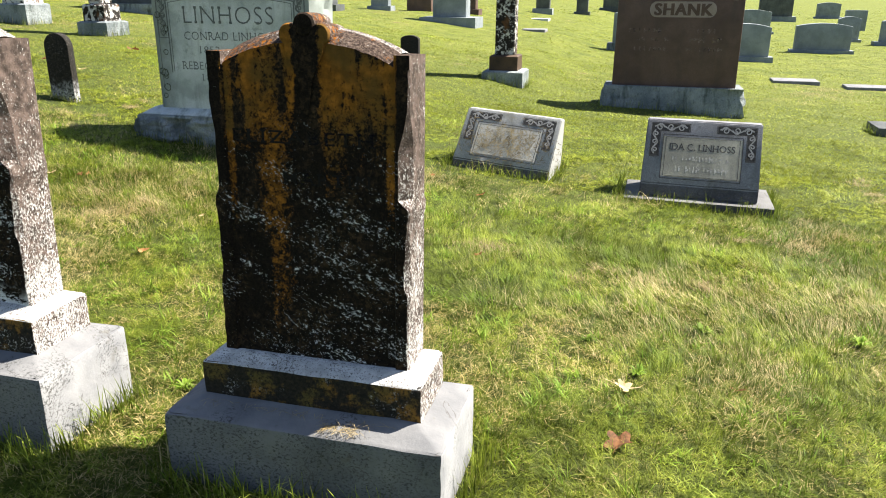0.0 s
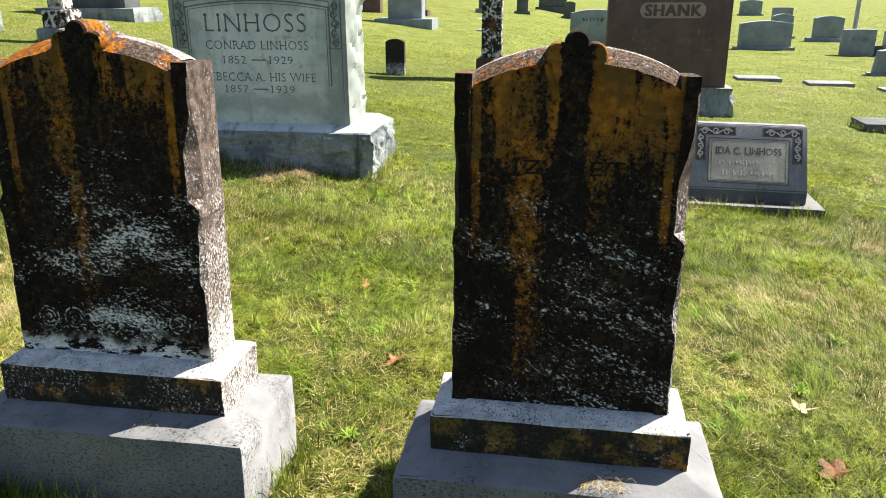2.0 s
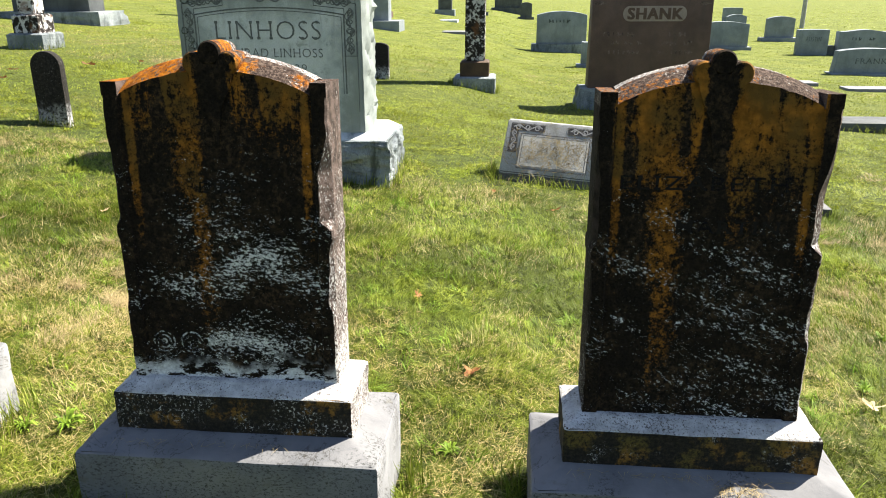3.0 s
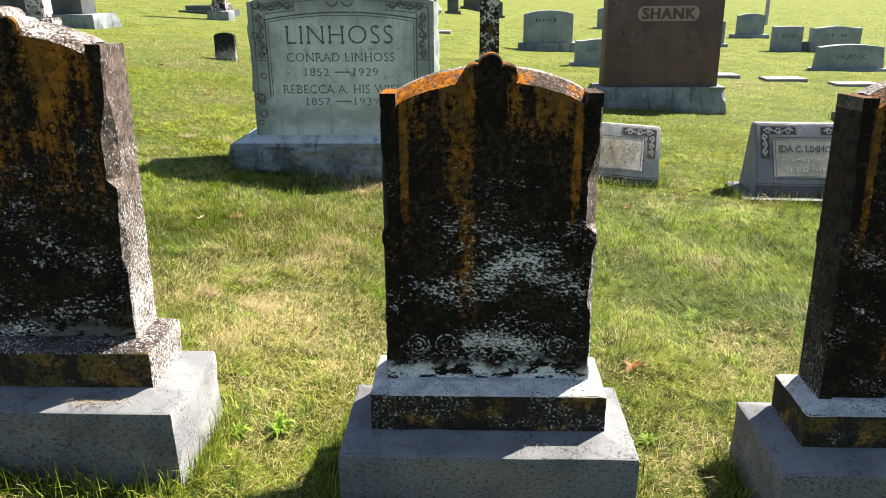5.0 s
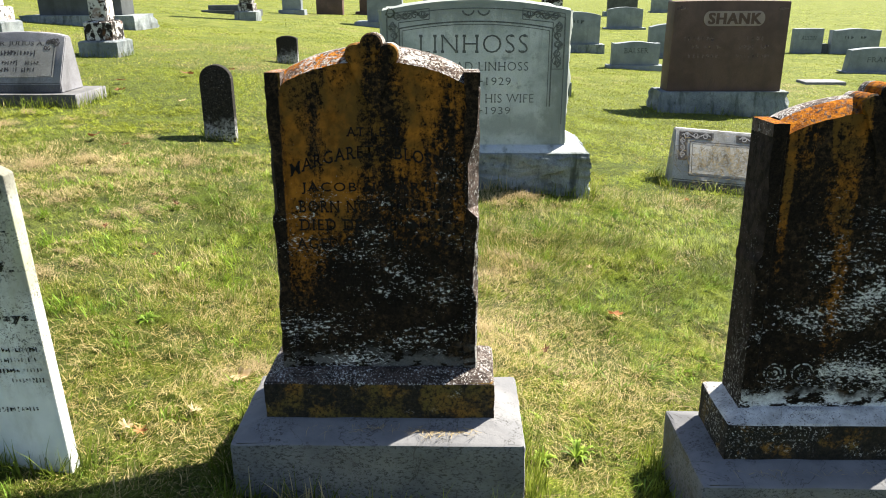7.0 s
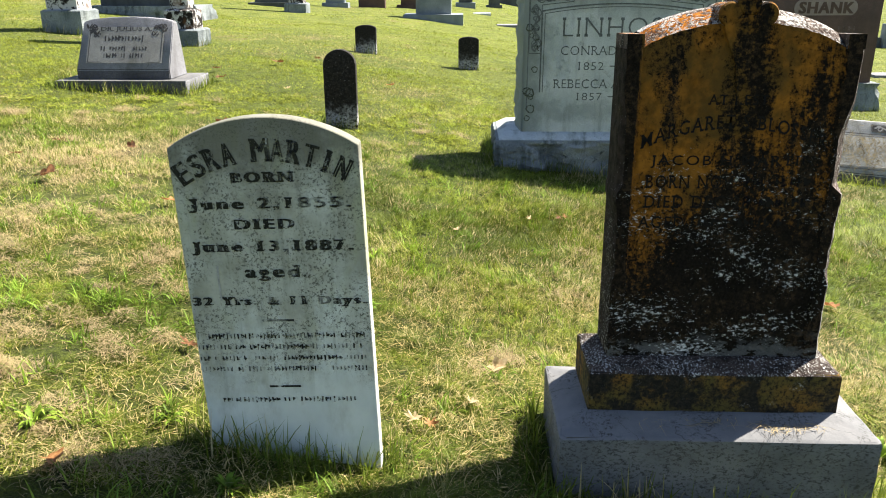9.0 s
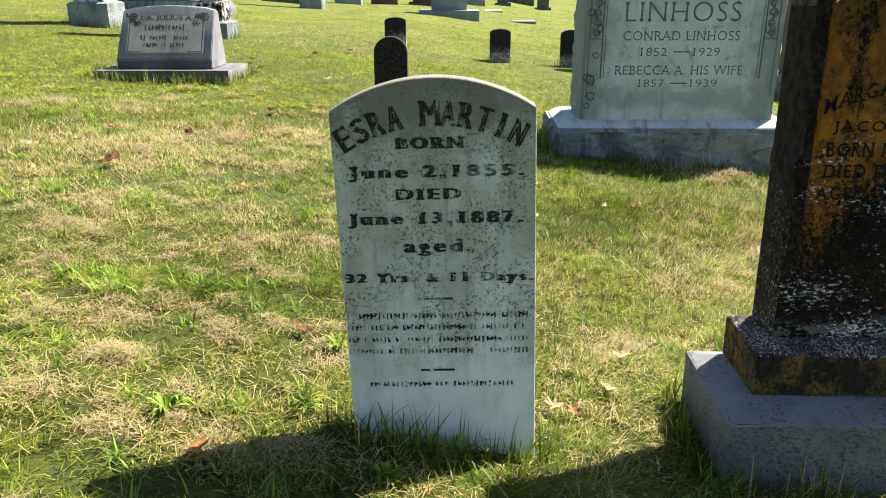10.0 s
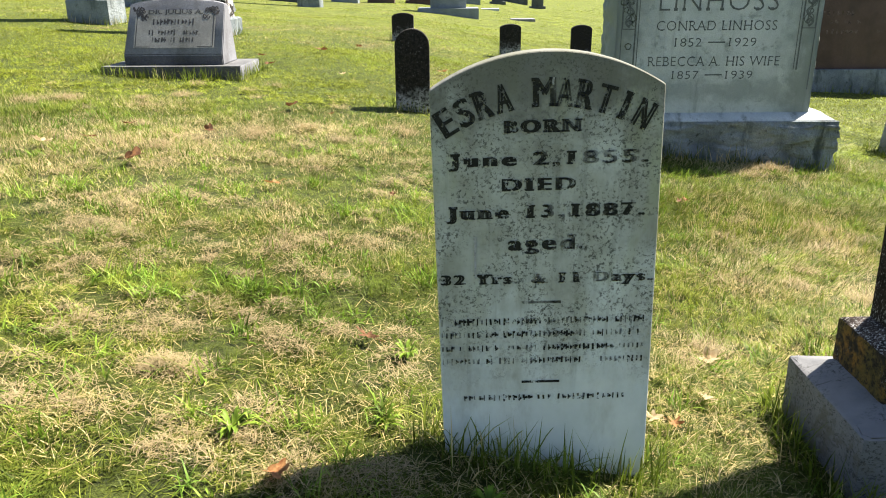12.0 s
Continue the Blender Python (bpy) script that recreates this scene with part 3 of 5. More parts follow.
def glyphs(bm):
    """Splits a line of lettering into one mesh a letter, left to right."""
    todo = set(bm.verts)
    spans = []
    while todo:
        stack, island = [todo.pop()], []
        while stack:
            v = stack.pop()
            island.append(v)
            for e in v.link_edges:
                o = e.other_vert(v)
                if o in todo:
                    todo.remove(o)
                    stack.append(o)
        spans.append([min(v.co.x for v in island), max(v.co.x for v in island), island])
    spans.sort(key=lambda q: q[0])
    groups = []
    for a, b, island in spans:
        if groups and a < groups[-1][1] - 0.3 * min(b - a, groups[-1][1] - groups[-1][0]):
            groups[-1][1] = max(groups[-1][1], b)
            groups[-1][2].extend(island)
        else:
            groups.append([a, b, list(island)])
    out = []
    for a, b, island in groups:
        one = bmesh.new()
        twin = {v: one.verts.new(v.co) for v in island}
        for f in {f for v in island for f in v.link_faces}:
            one.faces.new([twin[v] for v in f.verts])
        out.append(one)
    bm.free()
    return out


def write_line(body, xc, zc, width, height, y, mat, parent, thick=0.006, space=1.0, arch=0.0, slab=True, stem=0.0, place=None):
    """A line of cut letters, each a part of its own; stem: extra breadth of the upright strokes; arch: drop of the line's ends."""
    for g in glyphs(lettering(body, xc, zc, width, height, y, thick, space)):
        if slab:
            serifs(g, y - 0.0002)
        if stem:
            twin = g.copy()
            for v in twin.verts:
                v.co.x += stem
                v.co.y -= 0.0003
            add_bm(g, twin)
        mid = sum(v.co.x for v in g.verts) / len(g.verts) - xc
        for v in g.verts:
            dx = v.co.x - xc
            v.co.z -= arch * (2 * mid / width) ** 2 + arch * 8 * mid / width ** 2 * (dx - mid) * 0.8
        if place:
            place(g)
        part("letter", g, mat, parent)


def worn_line(name, bm, mat, parent):
    ob = part(name, bm, mat, parent)
    return tagged(ob, "worn unreadable cut lettering", kind="stuff")


def bars(xc, zc, width, height, y, count, seed):
    """Writing too worn to read: a broken row of short bars."""
    rng = random.Random(seed)
    bm = bmesh.new()
    x = xc - width / 2
    step = width / count
    for k in range(count):
        w = step * rng.uniform(0.35, 0.8)
        h = height * rng.uniform(0.6, 1.0)
        if rng.random() < 0.86:
            ribbon(bm, [(x, zc - h / 2 + rng.uniform(-1, 1) * height * 0.1), (x + rng.uniform(-0.2, 0.2) * w, zc + h / 2)], w * 0.6, y)
            if rng.random() < 0.6:
                ribbon(bm, [(x, zc + rng.uniform(-0.4, 0.4) * h), (x + w, zc + rng.uniform(-0.4, 0.4) * h)], height * 0.32, y - 0.0003)
        x += step
    return bm


# ---- the ground ----
GX = (-80, -40, -20, -10, -8, -7, -6.3, -5.2, -4.2, -3, -2, -1, 0, 1, 3, 8, 30, 80)
GZ = (4.0, 2.7, 1.5, 0.80, 0.615, 0.575, 0.555, 0.42, 0.275, 0.155, 0.085, 0.045, 0.02, -0.05, -0.15, -0.23, -0.3, -0.3)
FINE_X = np.linspace(-80, 80, 1601)
FINE_Z = np.interp(FINE_X, GX, GZ)
for _ in range(3):
    FINE_Z[4:-4] = np.convolve(FINE_Z, np.ones(9) / 9, "valid")


def lie(x, y):
    """Height of the lawn, for numbers or arrays."""
    u = np.clip((-0.8 - x) / 1.8, 0, 1)
    u = u * u * (3 - 2 * u)
    rise = u * 0.2 * np.clip((y - 3.5) / 6.6, 0, 1)
    ripple = 0.008 * np.sin(x * 2.3 + 1.1 * np.sin(y * 1.7)) * np.sin(y * 2.9 + x) + 0.004 * np.sin(x * 6.1 + y * 3.7)
    return np.interp(x, FINE_X, FINE_Z) + rise + ripple


def ground_z(x, y):
    return float(lie(np.array([x]), np.array([y]))[0])


def field(x, y, seed):
    """A smooth pattern between about -1 and 1, for patches in the lawn."""
    rng = np.random.RandomState(seed)
    out = np.zeros_like(x)
    for k in range(9):
        f = 0.35 * 1.55 ** k
        a, p = rng.uniform(0, 6.283, 2)
        out += 1.25 ** -k * np.sin(f * 2 * (x * np.cos(a) + y * np.sin(a)) + p + 1.5 * np.sin(f * (y * np.cos(a) - x * np.sin(a)) + 2 * p))
    return out / 2.6


STRAW_SPOTS = ((-0.03, 3.83, 0.28), (1.05, 4.98, 0.4), (-0.8, 4.0, 0.16), (1.76, 6.65, 0.45), (2.57, 14.1, 1.1), (-3.07, 3.99, 0.5), (-5.74, 2.85, 0.22), (-5.63, 3.09, 0.16),
               (-6.3, 3.02, 0.22), (-6.24, 2.56, 0.2), (-5.96, 2.33, 0.16), (-5.65, 2.42, 0.18), (-5.35, 2.31, 0.14), (-6.4, 3.47, 0.35), (-5.9, 1.82, 0.16), (-5.66, 2.05, 0.12), (-5.42, 1.78, 0.13), (-5.2, 1.66, 0.1),
               (-2.83, 2.71, 0.35), (-3.24, 3.07, 0.4), (-3.06, 5.22, 0.25), (-4.1, 2.39, 0.15), (-6.6, 4.4, 0.7),
               (-5.5, 5.0, 0.7), (-6.3, 6.0, 0.6), (-7.2, 5.2, 0.7), (-4.6, 5.8, 0.4), (-5.8, 7.6, 0.9), (-4.4, 7.5, 0.7), (-7.6, 8.4, 0.8))


def dryness(x, y):
    d = 0.15 + 0.18 * field(x, y, 5) + 0.14 * field(x * 3.1, y * 3.1, 8) + 0.12 * field(x * 11, y * 11, 9)
    for sx, sy, r in STRAW_SPOTS:
        d += (0.26 if sx > -4.9 else 0.15) * np.exp(-((x - sx) ** 2 + 1.6 * (y - sy) ** 2) / (r * r)) * (0.7 + 0.9 * field(x * 5, y * 5, 11))
    d += 0.07 * np.clip((-2.2 - x) / 0.8, 0, 1) - 0.04 * np.clip((x + 1.4) / 0.8, 0, 1) * np.clip((5 - y) / 1.5, 0, 1)
    d += 0.07 * np.clip((-4.3 - x) / 1.0, 0, 1) * np.clip((y - 3.2) / 1.0, 0, 1)
    d -= 0.24 * np.clip((-4.7 - x) / 0.5, 0, 1) * np.clip((3.2 - y) / 0.6, 0, 1)
    return np.clip(d, 0, 1)


def axis_steps(lo, hi, fine_lo, fine_hi, step, grow):
    mid = list(np.arange(fine_lo, fine_hi, step))
    a, s = fine_lo, step
    low = []
    while a > lo:
        s *= grow
        a -= s
        low.append(a)
    a, s = mid[-1], step
    high = []
    while a < hi:
        s *= grow
        a += s
        high.append(a)
    return np.array(low[::-1] + mid + high)


def mesh_from(name, co, faces, material, dry=None):
    me = bpy.data.meshes.new(name)
    n = faces.shape[1]
    me.vertices.add(len(co))
    me.vertices.foreach_set("co", co.astype(np.float32).ravel())
    me.loops.add(faces.size)
    me.loops.foreach_set("vertex_index", faces.astype(np.int32).ravel())
    me.polygons.add(len(faces))
    me.polygons.foreach_set("loop_start", np.arange(0, faces.size, n, dtype=np.int32))
    me.update(calc_edges=True)
    if dry is not None:
        at = me.attributes.new("dry", "FLOAT", "POINT")
        at.data.foreach_set("value", dry.astype(np.float32))
    me.materials.append(material)
    return me


gx = axis_steps(-220, 260, -9, 5, 0.12, 1.12)
gy = axis_steps(-60, 420, 0.6, 13, 0.12, 1.12)
mx, my = np.meshgrid(gx, gy)
fx, fy = mx.ravel(), my.ravel()
co = np.stack([fx, fy, lie(fx, fy)], 1)
cols = len(gx)
r, c = np.meshgrid(np.arange(len(gy) - 1), np.arange(cols - 1), indexing="ij")
i0 = (r * cols + c).ravel()
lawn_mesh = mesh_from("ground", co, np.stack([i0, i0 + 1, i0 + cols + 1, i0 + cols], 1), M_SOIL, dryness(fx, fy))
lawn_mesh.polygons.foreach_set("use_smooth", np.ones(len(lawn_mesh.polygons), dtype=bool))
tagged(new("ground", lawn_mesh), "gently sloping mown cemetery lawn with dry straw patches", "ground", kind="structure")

FOOTPRINTS = []


def claim(x0, x1, y0, y1):
    FOOTPRINTS.append((x0, x1, y0, y1))


# ---- the three crusted monuments ----
def slab_bm(hw, h, thick):
    """Tablet with raised border strips, scalloped front arrises and a roofed arch between its shoulders."""
    bm = bmesh.new()
    pw, rec, top = hw - 0.043, 0.009, h - 0.036
    levels = 64
    rows = []
    for k in range(levels + 1):
        z = top * k / levels
        u = z / h
        cut = 0.005
        if 0.545 < u < 0.84:
            cut += 0.026 * min(1.0, (u - 0.545) / 0.02) * min(1.0, (0.84 - u) / 0.12)
        if 0.26 < u < 0.50:
            cut += 0.012 * min(1.0, (u - 0.26) / 0.03) * min(1.0, (0.50 - u) / 0.2)
        jag = 0.0035 * noise.noise(Vector((z * 22, hw * 50, 1.0))) + 0.002 * noise.noise(Vector((z * 60, hw * 30, 5.0)))
        jag2 = 0.0035 * noise.noise(Vector((z * 22, hw * 50, 9.0)))
        w = hw + (0.004 if 0.50 < u < 0.55 else 0.0)
        loop = [(-w - jag2, cut * 0.6), (-w + cut * 0.4 - jag2, 0.0), (-pw - 0.005, 0.0), (-pw, rec), (-pw * 0.5, rec), (0.0, rec), (pw * 0.5, rec), (pw, rec), (pw + 0.005, 0.0),
                (w - cut + jag, 0.0), (w + jag, cut * 1.25), (w + jag, thick * 0.55), (w, thick), (0.0, thick + 0.004), (-w, thick), (-w - jag2, thick * 0.55)]
        rows.append([bm.verts.new((x, y, z)) for x, y in loop])
    n = len(rows[0])
    for a, b in zip(rows, rows[1:]):
        for k in range(n):
            f = bm.faces.new((a[k], a[(k + 1) % n], b[(k + 1) % n], b[k]))
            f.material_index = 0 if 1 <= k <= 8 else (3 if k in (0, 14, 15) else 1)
    # shoulders
    for s in (-1, 1):
        xs = sorted((s * (pw + 0.0), s * hw))
        b0 = [bm.verts.new((x, y, z)) for z in (top, h) for x, y in ((xs[0], 0.0), (xs[1], 0.0), (xs[1], thick), (xs[0], thick))]
        for q, mi in (((0, 1, 5, 4), 0), ((1, 2, 6, 5), 1), ((2, 3, 7, 6), 1), ((3, 0, 4, 7), 1), ((4, 5, 6, 7), 2)):
            f = bm.faces.new([b0[i] for i in q])
            f.material_index = mi
    # arch
    steps = 28
    prev = None
    for k in range(steps + 1):
        x = -pw + 2 * pw * k / steps
        t = 1 - (x / pw) ** 2
        zf = h - 0.033 + 0.062 * t ** 0.85
        zb = h + 0.002 + 0.064 * t ** 0.9
        j = 0.003 * noise.noise(Vector((x * 40, h * 9, 2)))
        ring = [bm.verts.new(p) for p in ((x, rec, top), (x, rec, zf + j), (x, 0.03, zf * 0.55 + zb * 0.45 + j), (x, 0.066, zb), (x, thick * 0.7, zb + 0.003), (x, thick, zb - 0.004), (x, thick, top))]
        if prev:
            for q in range(6):
                f = bm.faces.new((prev[q], ring[q], ring[q + 1], prev[q + 1]))
                f.material_index = (0, 2, 2, 4, 4, 1)[q]
        prev = ring
    bmesh.ops.remove_doubles(bm, verts=bm.verts[:], dist=0.0005)
    bmesh.ops.recalc_face_normals(bm, faces=bm.faces[:])
    return bm


def finial_bm(h, thick):
    """Three-lobed finial over a pointed drop."""
    bm = bmesh.new()
    rec = 0.009
    for cx, cz, rad, y0 in ((0.0, h + 0.073, 0.031, -0.004), (-0.044, h + 0.047, 0.030, -0.003), (0.044, h + 0.047, 0.030, -0.003)):
        prev = None
        m = 20
        for rr, yy in ((0.4, y0), (0.86, y0 + 0.001), (1.0, y0 + 0.009), (1.0, thick * 0.6), (0.9, thick * 0.85), (0.5, thick * 0.95)):
            ring = [bm.verts.new((cx + rad * rr * math.cos(2 * math.pi * q / m), yy, cz + rad * rr * math.sin(2 * math.pi * q / m))) for q in range(m)]
            if prev:
                for q in range(m):
                    f = bm.faces.new((prev[q], prev[(q + 1) % m], ring[(q + 1) % m], ring[q]))
                    f.material_index = 0 if yy < 0.02 else (2 if yy < thick * 0.7 else 3)
            else:
                bm.faces.new(ring)
            prev = ring
        f = bm.faces.new(prev)
        f.material_index = 3
    drop = [bm.verts.new(p) for p in ((-0.062, -0.002, h + 0.045), (0.062, -0.002, h + 0.045), (0.052, -0.002, h + 0.0), (0.02, 0.001, h - 0.07), (0.0, rec - 0.001, h - 0.19), (-0.02, 0.001, h - 0.07), (-0.052, -0.002, h + 0.0))]
    deep = [bm.verts.new((v.co.x * 1.06, 0.05, v.co.z)) for v in drop]
    bm.faces.new(drop)
    for k in range(len(drop)):
        bm.faces.new((drop[(k + 1) % 7], drop[k], deep[k], deep[(k + 1) % 7]))
    bmesh.ops.recalc_face_normals(bm, faces=bm.faces[:])
    return bm


def monument(label, xc, front, z_base, z_mid, z_slab, h, half, lean, roll, front_mat, top_mat, side_mat, mid_mat, top_side, lines, seed, roundels=0):
    """Plinth, sub-base and tablet. front: the plinth's front; z_*: the top edge of the plinth, the sub-base's foot, the tablet's foot."""
    root = thing("headstone", pose(xc, front, z_base, 0, 0, 0), label, "headstone", "crusted family monuments")
    mh = z_slab - z_mid
    plinth_bm = block(-0.433, 0.433, 0.0, 0.415, -0.42, 0.0, z_mid - z_base, 0.095, 0.009, 7, 0.0035, seed)
    plinth_bm.normal_update()
    # each face takes the copy toned for the light it gets
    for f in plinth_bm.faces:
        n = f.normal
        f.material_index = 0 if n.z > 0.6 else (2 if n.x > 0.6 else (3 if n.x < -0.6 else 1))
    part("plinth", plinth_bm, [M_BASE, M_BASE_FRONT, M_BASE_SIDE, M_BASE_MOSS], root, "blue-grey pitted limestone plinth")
    y_mid, zb = 0.098, z_mid - z_base
    mid_bm = block(-0.346, 0.346, y_mid, y_mid + 0.255, zb - 0.01, zb + mh - 0.026, 0.026, 0.05, 0.007, 7, 0.003, seed + 3)
    mid_bm.normal_update()
    for f in mid_bm.faces:
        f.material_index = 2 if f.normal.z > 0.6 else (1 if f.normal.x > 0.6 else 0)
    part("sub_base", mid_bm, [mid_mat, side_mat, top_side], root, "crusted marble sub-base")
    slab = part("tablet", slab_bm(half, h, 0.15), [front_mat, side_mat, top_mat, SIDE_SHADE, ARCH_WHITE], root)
    slab.matrix_local = pose(0, y_mid + 0.056, zb + mh - 0.004, lean, roll, 0)
    part("finial", finial_bm(h, 0.15), [front_mat, side_mat, top_mat, ARCH_WHITE], slab)
    for body, zc, w, hh, *more in lines:
        xc_line, arch = (more + [0.0, 0.0])[:2]
        if body is None:
            worn_line("inscription", bars(xc_line, zc, w, hh, 0.0072, int(w / hh * 1.6), 3 + int(zc * 100)), M_CUT_BLACK, slab)
        else:
            write_line(body, xc_line, zc, w, hh, 0.0072, M_CUT_BLACK, slab, arch=arch, space=1.2)
    for k in range(roundels):
        # worn carved rosettes along the tablet's foot
        bm = bmesh.new()
        cx = -0.205 + 0.41 * k / max(1, roundels - 1)
        for r in (0.031, 0.019, 0.007):
            ribbon(bm, [(cx + r * math.cos(q), 0.112 + r * math.sin(q)) for q in np.linspace(0, 2 * math.pi, 17)], 0.005, 0.0072)
        part("rosette", bm, M_ROSETTE, slab, "worn white carved rosette")
    claim(xc - 0.45, xc + 0.45, front - 0.02, front + 0.43)
    return root


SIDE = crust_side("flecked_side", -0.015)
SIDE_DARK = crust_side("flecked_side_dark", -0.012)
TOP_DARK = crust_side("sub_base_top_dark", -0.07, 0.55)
# left tablet sides: shade put into the colour by cutting the crust's tone
SIDE_SHADE = crust_side("flecked_side_shaded", -0.10, 0.3)
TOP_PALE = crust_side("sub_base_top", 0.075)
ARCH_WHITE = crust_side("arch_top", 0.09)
MID_DARK = mossy_crust("crusted_sub_base", 0.0)
MID_FLECK = mossy_crust("crusted_sub_base_flecked", -0.05, 0.42)
MID_GOLD = mossy_crust("crusted_sub_base_gold", 0.05)
monument("black-crusted marble headstone with orange lichen streaks on stone plinth", -0.885, 1.715, 0.285, 0.318, 0.448, 0.89, 0.293, -2.7, 0,
         crust_front("crust_streaked", 0.60, ((-0.11, 0.06, 0.16, 0.62), (0.07, 0.06, 0.30, 0.55), (-0.10, 0.05, -0.1, 0.5)), 0.016, -24), crust_top("lichen_top_gold", 0.12, 0.02), SIDE, MID_DARK, TOP_PALE,
         [("ELIZABETH", 0.662, 0.42, 0.036, -0.02), ("MARTIN", 0.548, 0.26, 0.034, 0.05)], 1.0)
monument("black marble headstone with white flaking foot and bright orange shoulder", -2.168, 1.695, 0.345, 0.375, 0.515, 0.842, 0.299, -2.4, 0,
         crust_front("crust_flaking", 0.66, ((-0.085, 0.06, 0.30, 0.6), (-0.06, 0.045, 0.02, 0.55)), 0.034, -6, 1.0, (5.0, 9.0), 0.4), crust_top("lichen_top_bright", 0.12, 0.12, 0.63), SIDE, MID_FLECK, TOP_PALE,
         [("DIED", 0.565, 0.12, 0.03)], 5.0, 6)
monument("brown lichen-covered marble headstone with dark worn lettering", -3.536, 1.765, 0.432, 0.466, 0.605, 0.878, 0.293, -2.6, 0,
         crust_front("crust_brown", 0.30, ((-0.22, 0.10, 0.02, 0.65), (-0.06, 0.12, 0.30, 0.7), (0.13, 0.10, 0.46, 0.75)), 0.014, 0, 0.15, (5.0, 9.0), 0.2, 0.3, 0.4), crust_top("lichen_top_mixed", 0.04, 0.06, 0.50), SIDE_DARK, MID_GOLD, TOP_DARK,
         [("AT REST", 0.717, 0.15, 0.026), ("MARGARET S BLOSSER", 0.662, 0.475, 0.036, 0.0, 0.055), ("JACOB H MARTIN", 0.557, 0.42, 0.034), ("BORN NOV", 0.504, 0.225, 0.035, -0.105), (None, 0.504, 0.17, 0.03, 0.13),
          ("DIED DEC 28", 0.450, 0.275, 0.034, -0.08), (None, 0.450, 0.13, 0.03, 0.15), ("AGED", 0.394, 0.12, 0.032, -0.17), (None, 0.394, 0.28, 0.028, 0.07)], 9.0)


# ---- the white tablet ----
def white_tablet():
    root = thing("headstone", pose(-4.696, 1.783, 0.36, 0.3, -1.5, 0), "weathered white marble tablet with arched inscription in grass", "headstone")
    hw, sh, rise = 0.233, 0.870, 0.071
    arc = (hw * hw + rise * rise) / (2 * rise)
    pts = [(-hw + 0.004, -0.3), (hw + 0.006, -0.3)]
    for k in range(25):
        x = hw - 2 * hw * k / 24
        pts.append((x, sh + rise - arc + math.sqrt(arc * arc - x * x)))
    slab = part("tablet", outline_bm(pts, 0.0, 0.05, 0.005, 3), M_TABLET, root)
    y = -0.0015
    rows = [("BORN", -0.012, 0.795, 0.148, 0.026), ("June 2,1855.", 0.0, 0.725, 0.40, 0.036), ("DIED", -0.018, 0.675, 0.146, 0.026), ("June 13,1887.", -0.004, 0.613, 0.405, 0.037),
            ("aged.", 0.0, 0.543, 0.158, 0.042), ("32 Yrs. & 11 Days.", 0.0, 0.464, 0.448, 0.030)]
    for body, xc, zc, w, hgt in rows:
        write_line(body, xc, zc, w, hgt, y, M_CUT_TABLET, slab, 0.014, 1.35, stem=0.0065)
    for zc in (0.411, 0.216):
        bm = bmesh.new()
        ribbon(bm, [(-0.05, zc), (0.035, zc)], 0.006, y)
        part("rule", bm, M_CUT_TABLET, root)
    for k, (zc, w) in enumerate(((0.367, 0.45), (0.335, 0.45), (0.302, 0.45), (0.270, 0.45), (0.176, 0.38))):
        worn_line("inscription", bars(0.0, zc, w, 0.017, y, 46 if w > 0.4 else 34, 40 + k), M_CUT_TABLET, slab)
    for x, z0, z1, w in ((-0.148, 0.47, 0.565, 0.005), (0.012, 0.876, 0.890, 0.004)):
        bm = bmesh.new()
        ribbon(bm, [(x, z0), (x - 0.001, (z0 + z1) / 2), (x + 0.001, z1)], w, y - 0.0006)
        part("bare_streak", bm, M_WHITE, root, "bare white scratch")
    word = "ESRA.MARTIN."
    radius = 0.42
    for k, ch in enumerate(word):
        if ch == ".":
            continue
        ang = -0.525 + 1.05 * k / (len(word) - 1.6)
        cx, cz = radius * math.sin(ang) * 0.97, 0.862 - radius + radius * math.cos(ang)
        g = lettering(ch, 0, 0, 0.007 if ch == "I" else (0.040 if ch == "M" else 0.028), 0.056, y, 0.0)
        twin = g.copy()
        for v in twin.verts:
            v.co.x += 0.006
            v.co.y -= 0.0004
        serifs(g, y - 0.0002, 0.12)
        add_bm(g, twin)
        for v in g.verts:
            x, z = v.co.x, v.co.z
            v.co.x, v.co.z = cx + x * math.cos(ang) + z * math.sin(ang), cz - x * math.sin(ang) + z * math.cos(ang)
        part("letter", g, M_CUT_TABLET, slab)
    claim(-4.94, -4.45, 1.77, 1.85)


white_tablet()


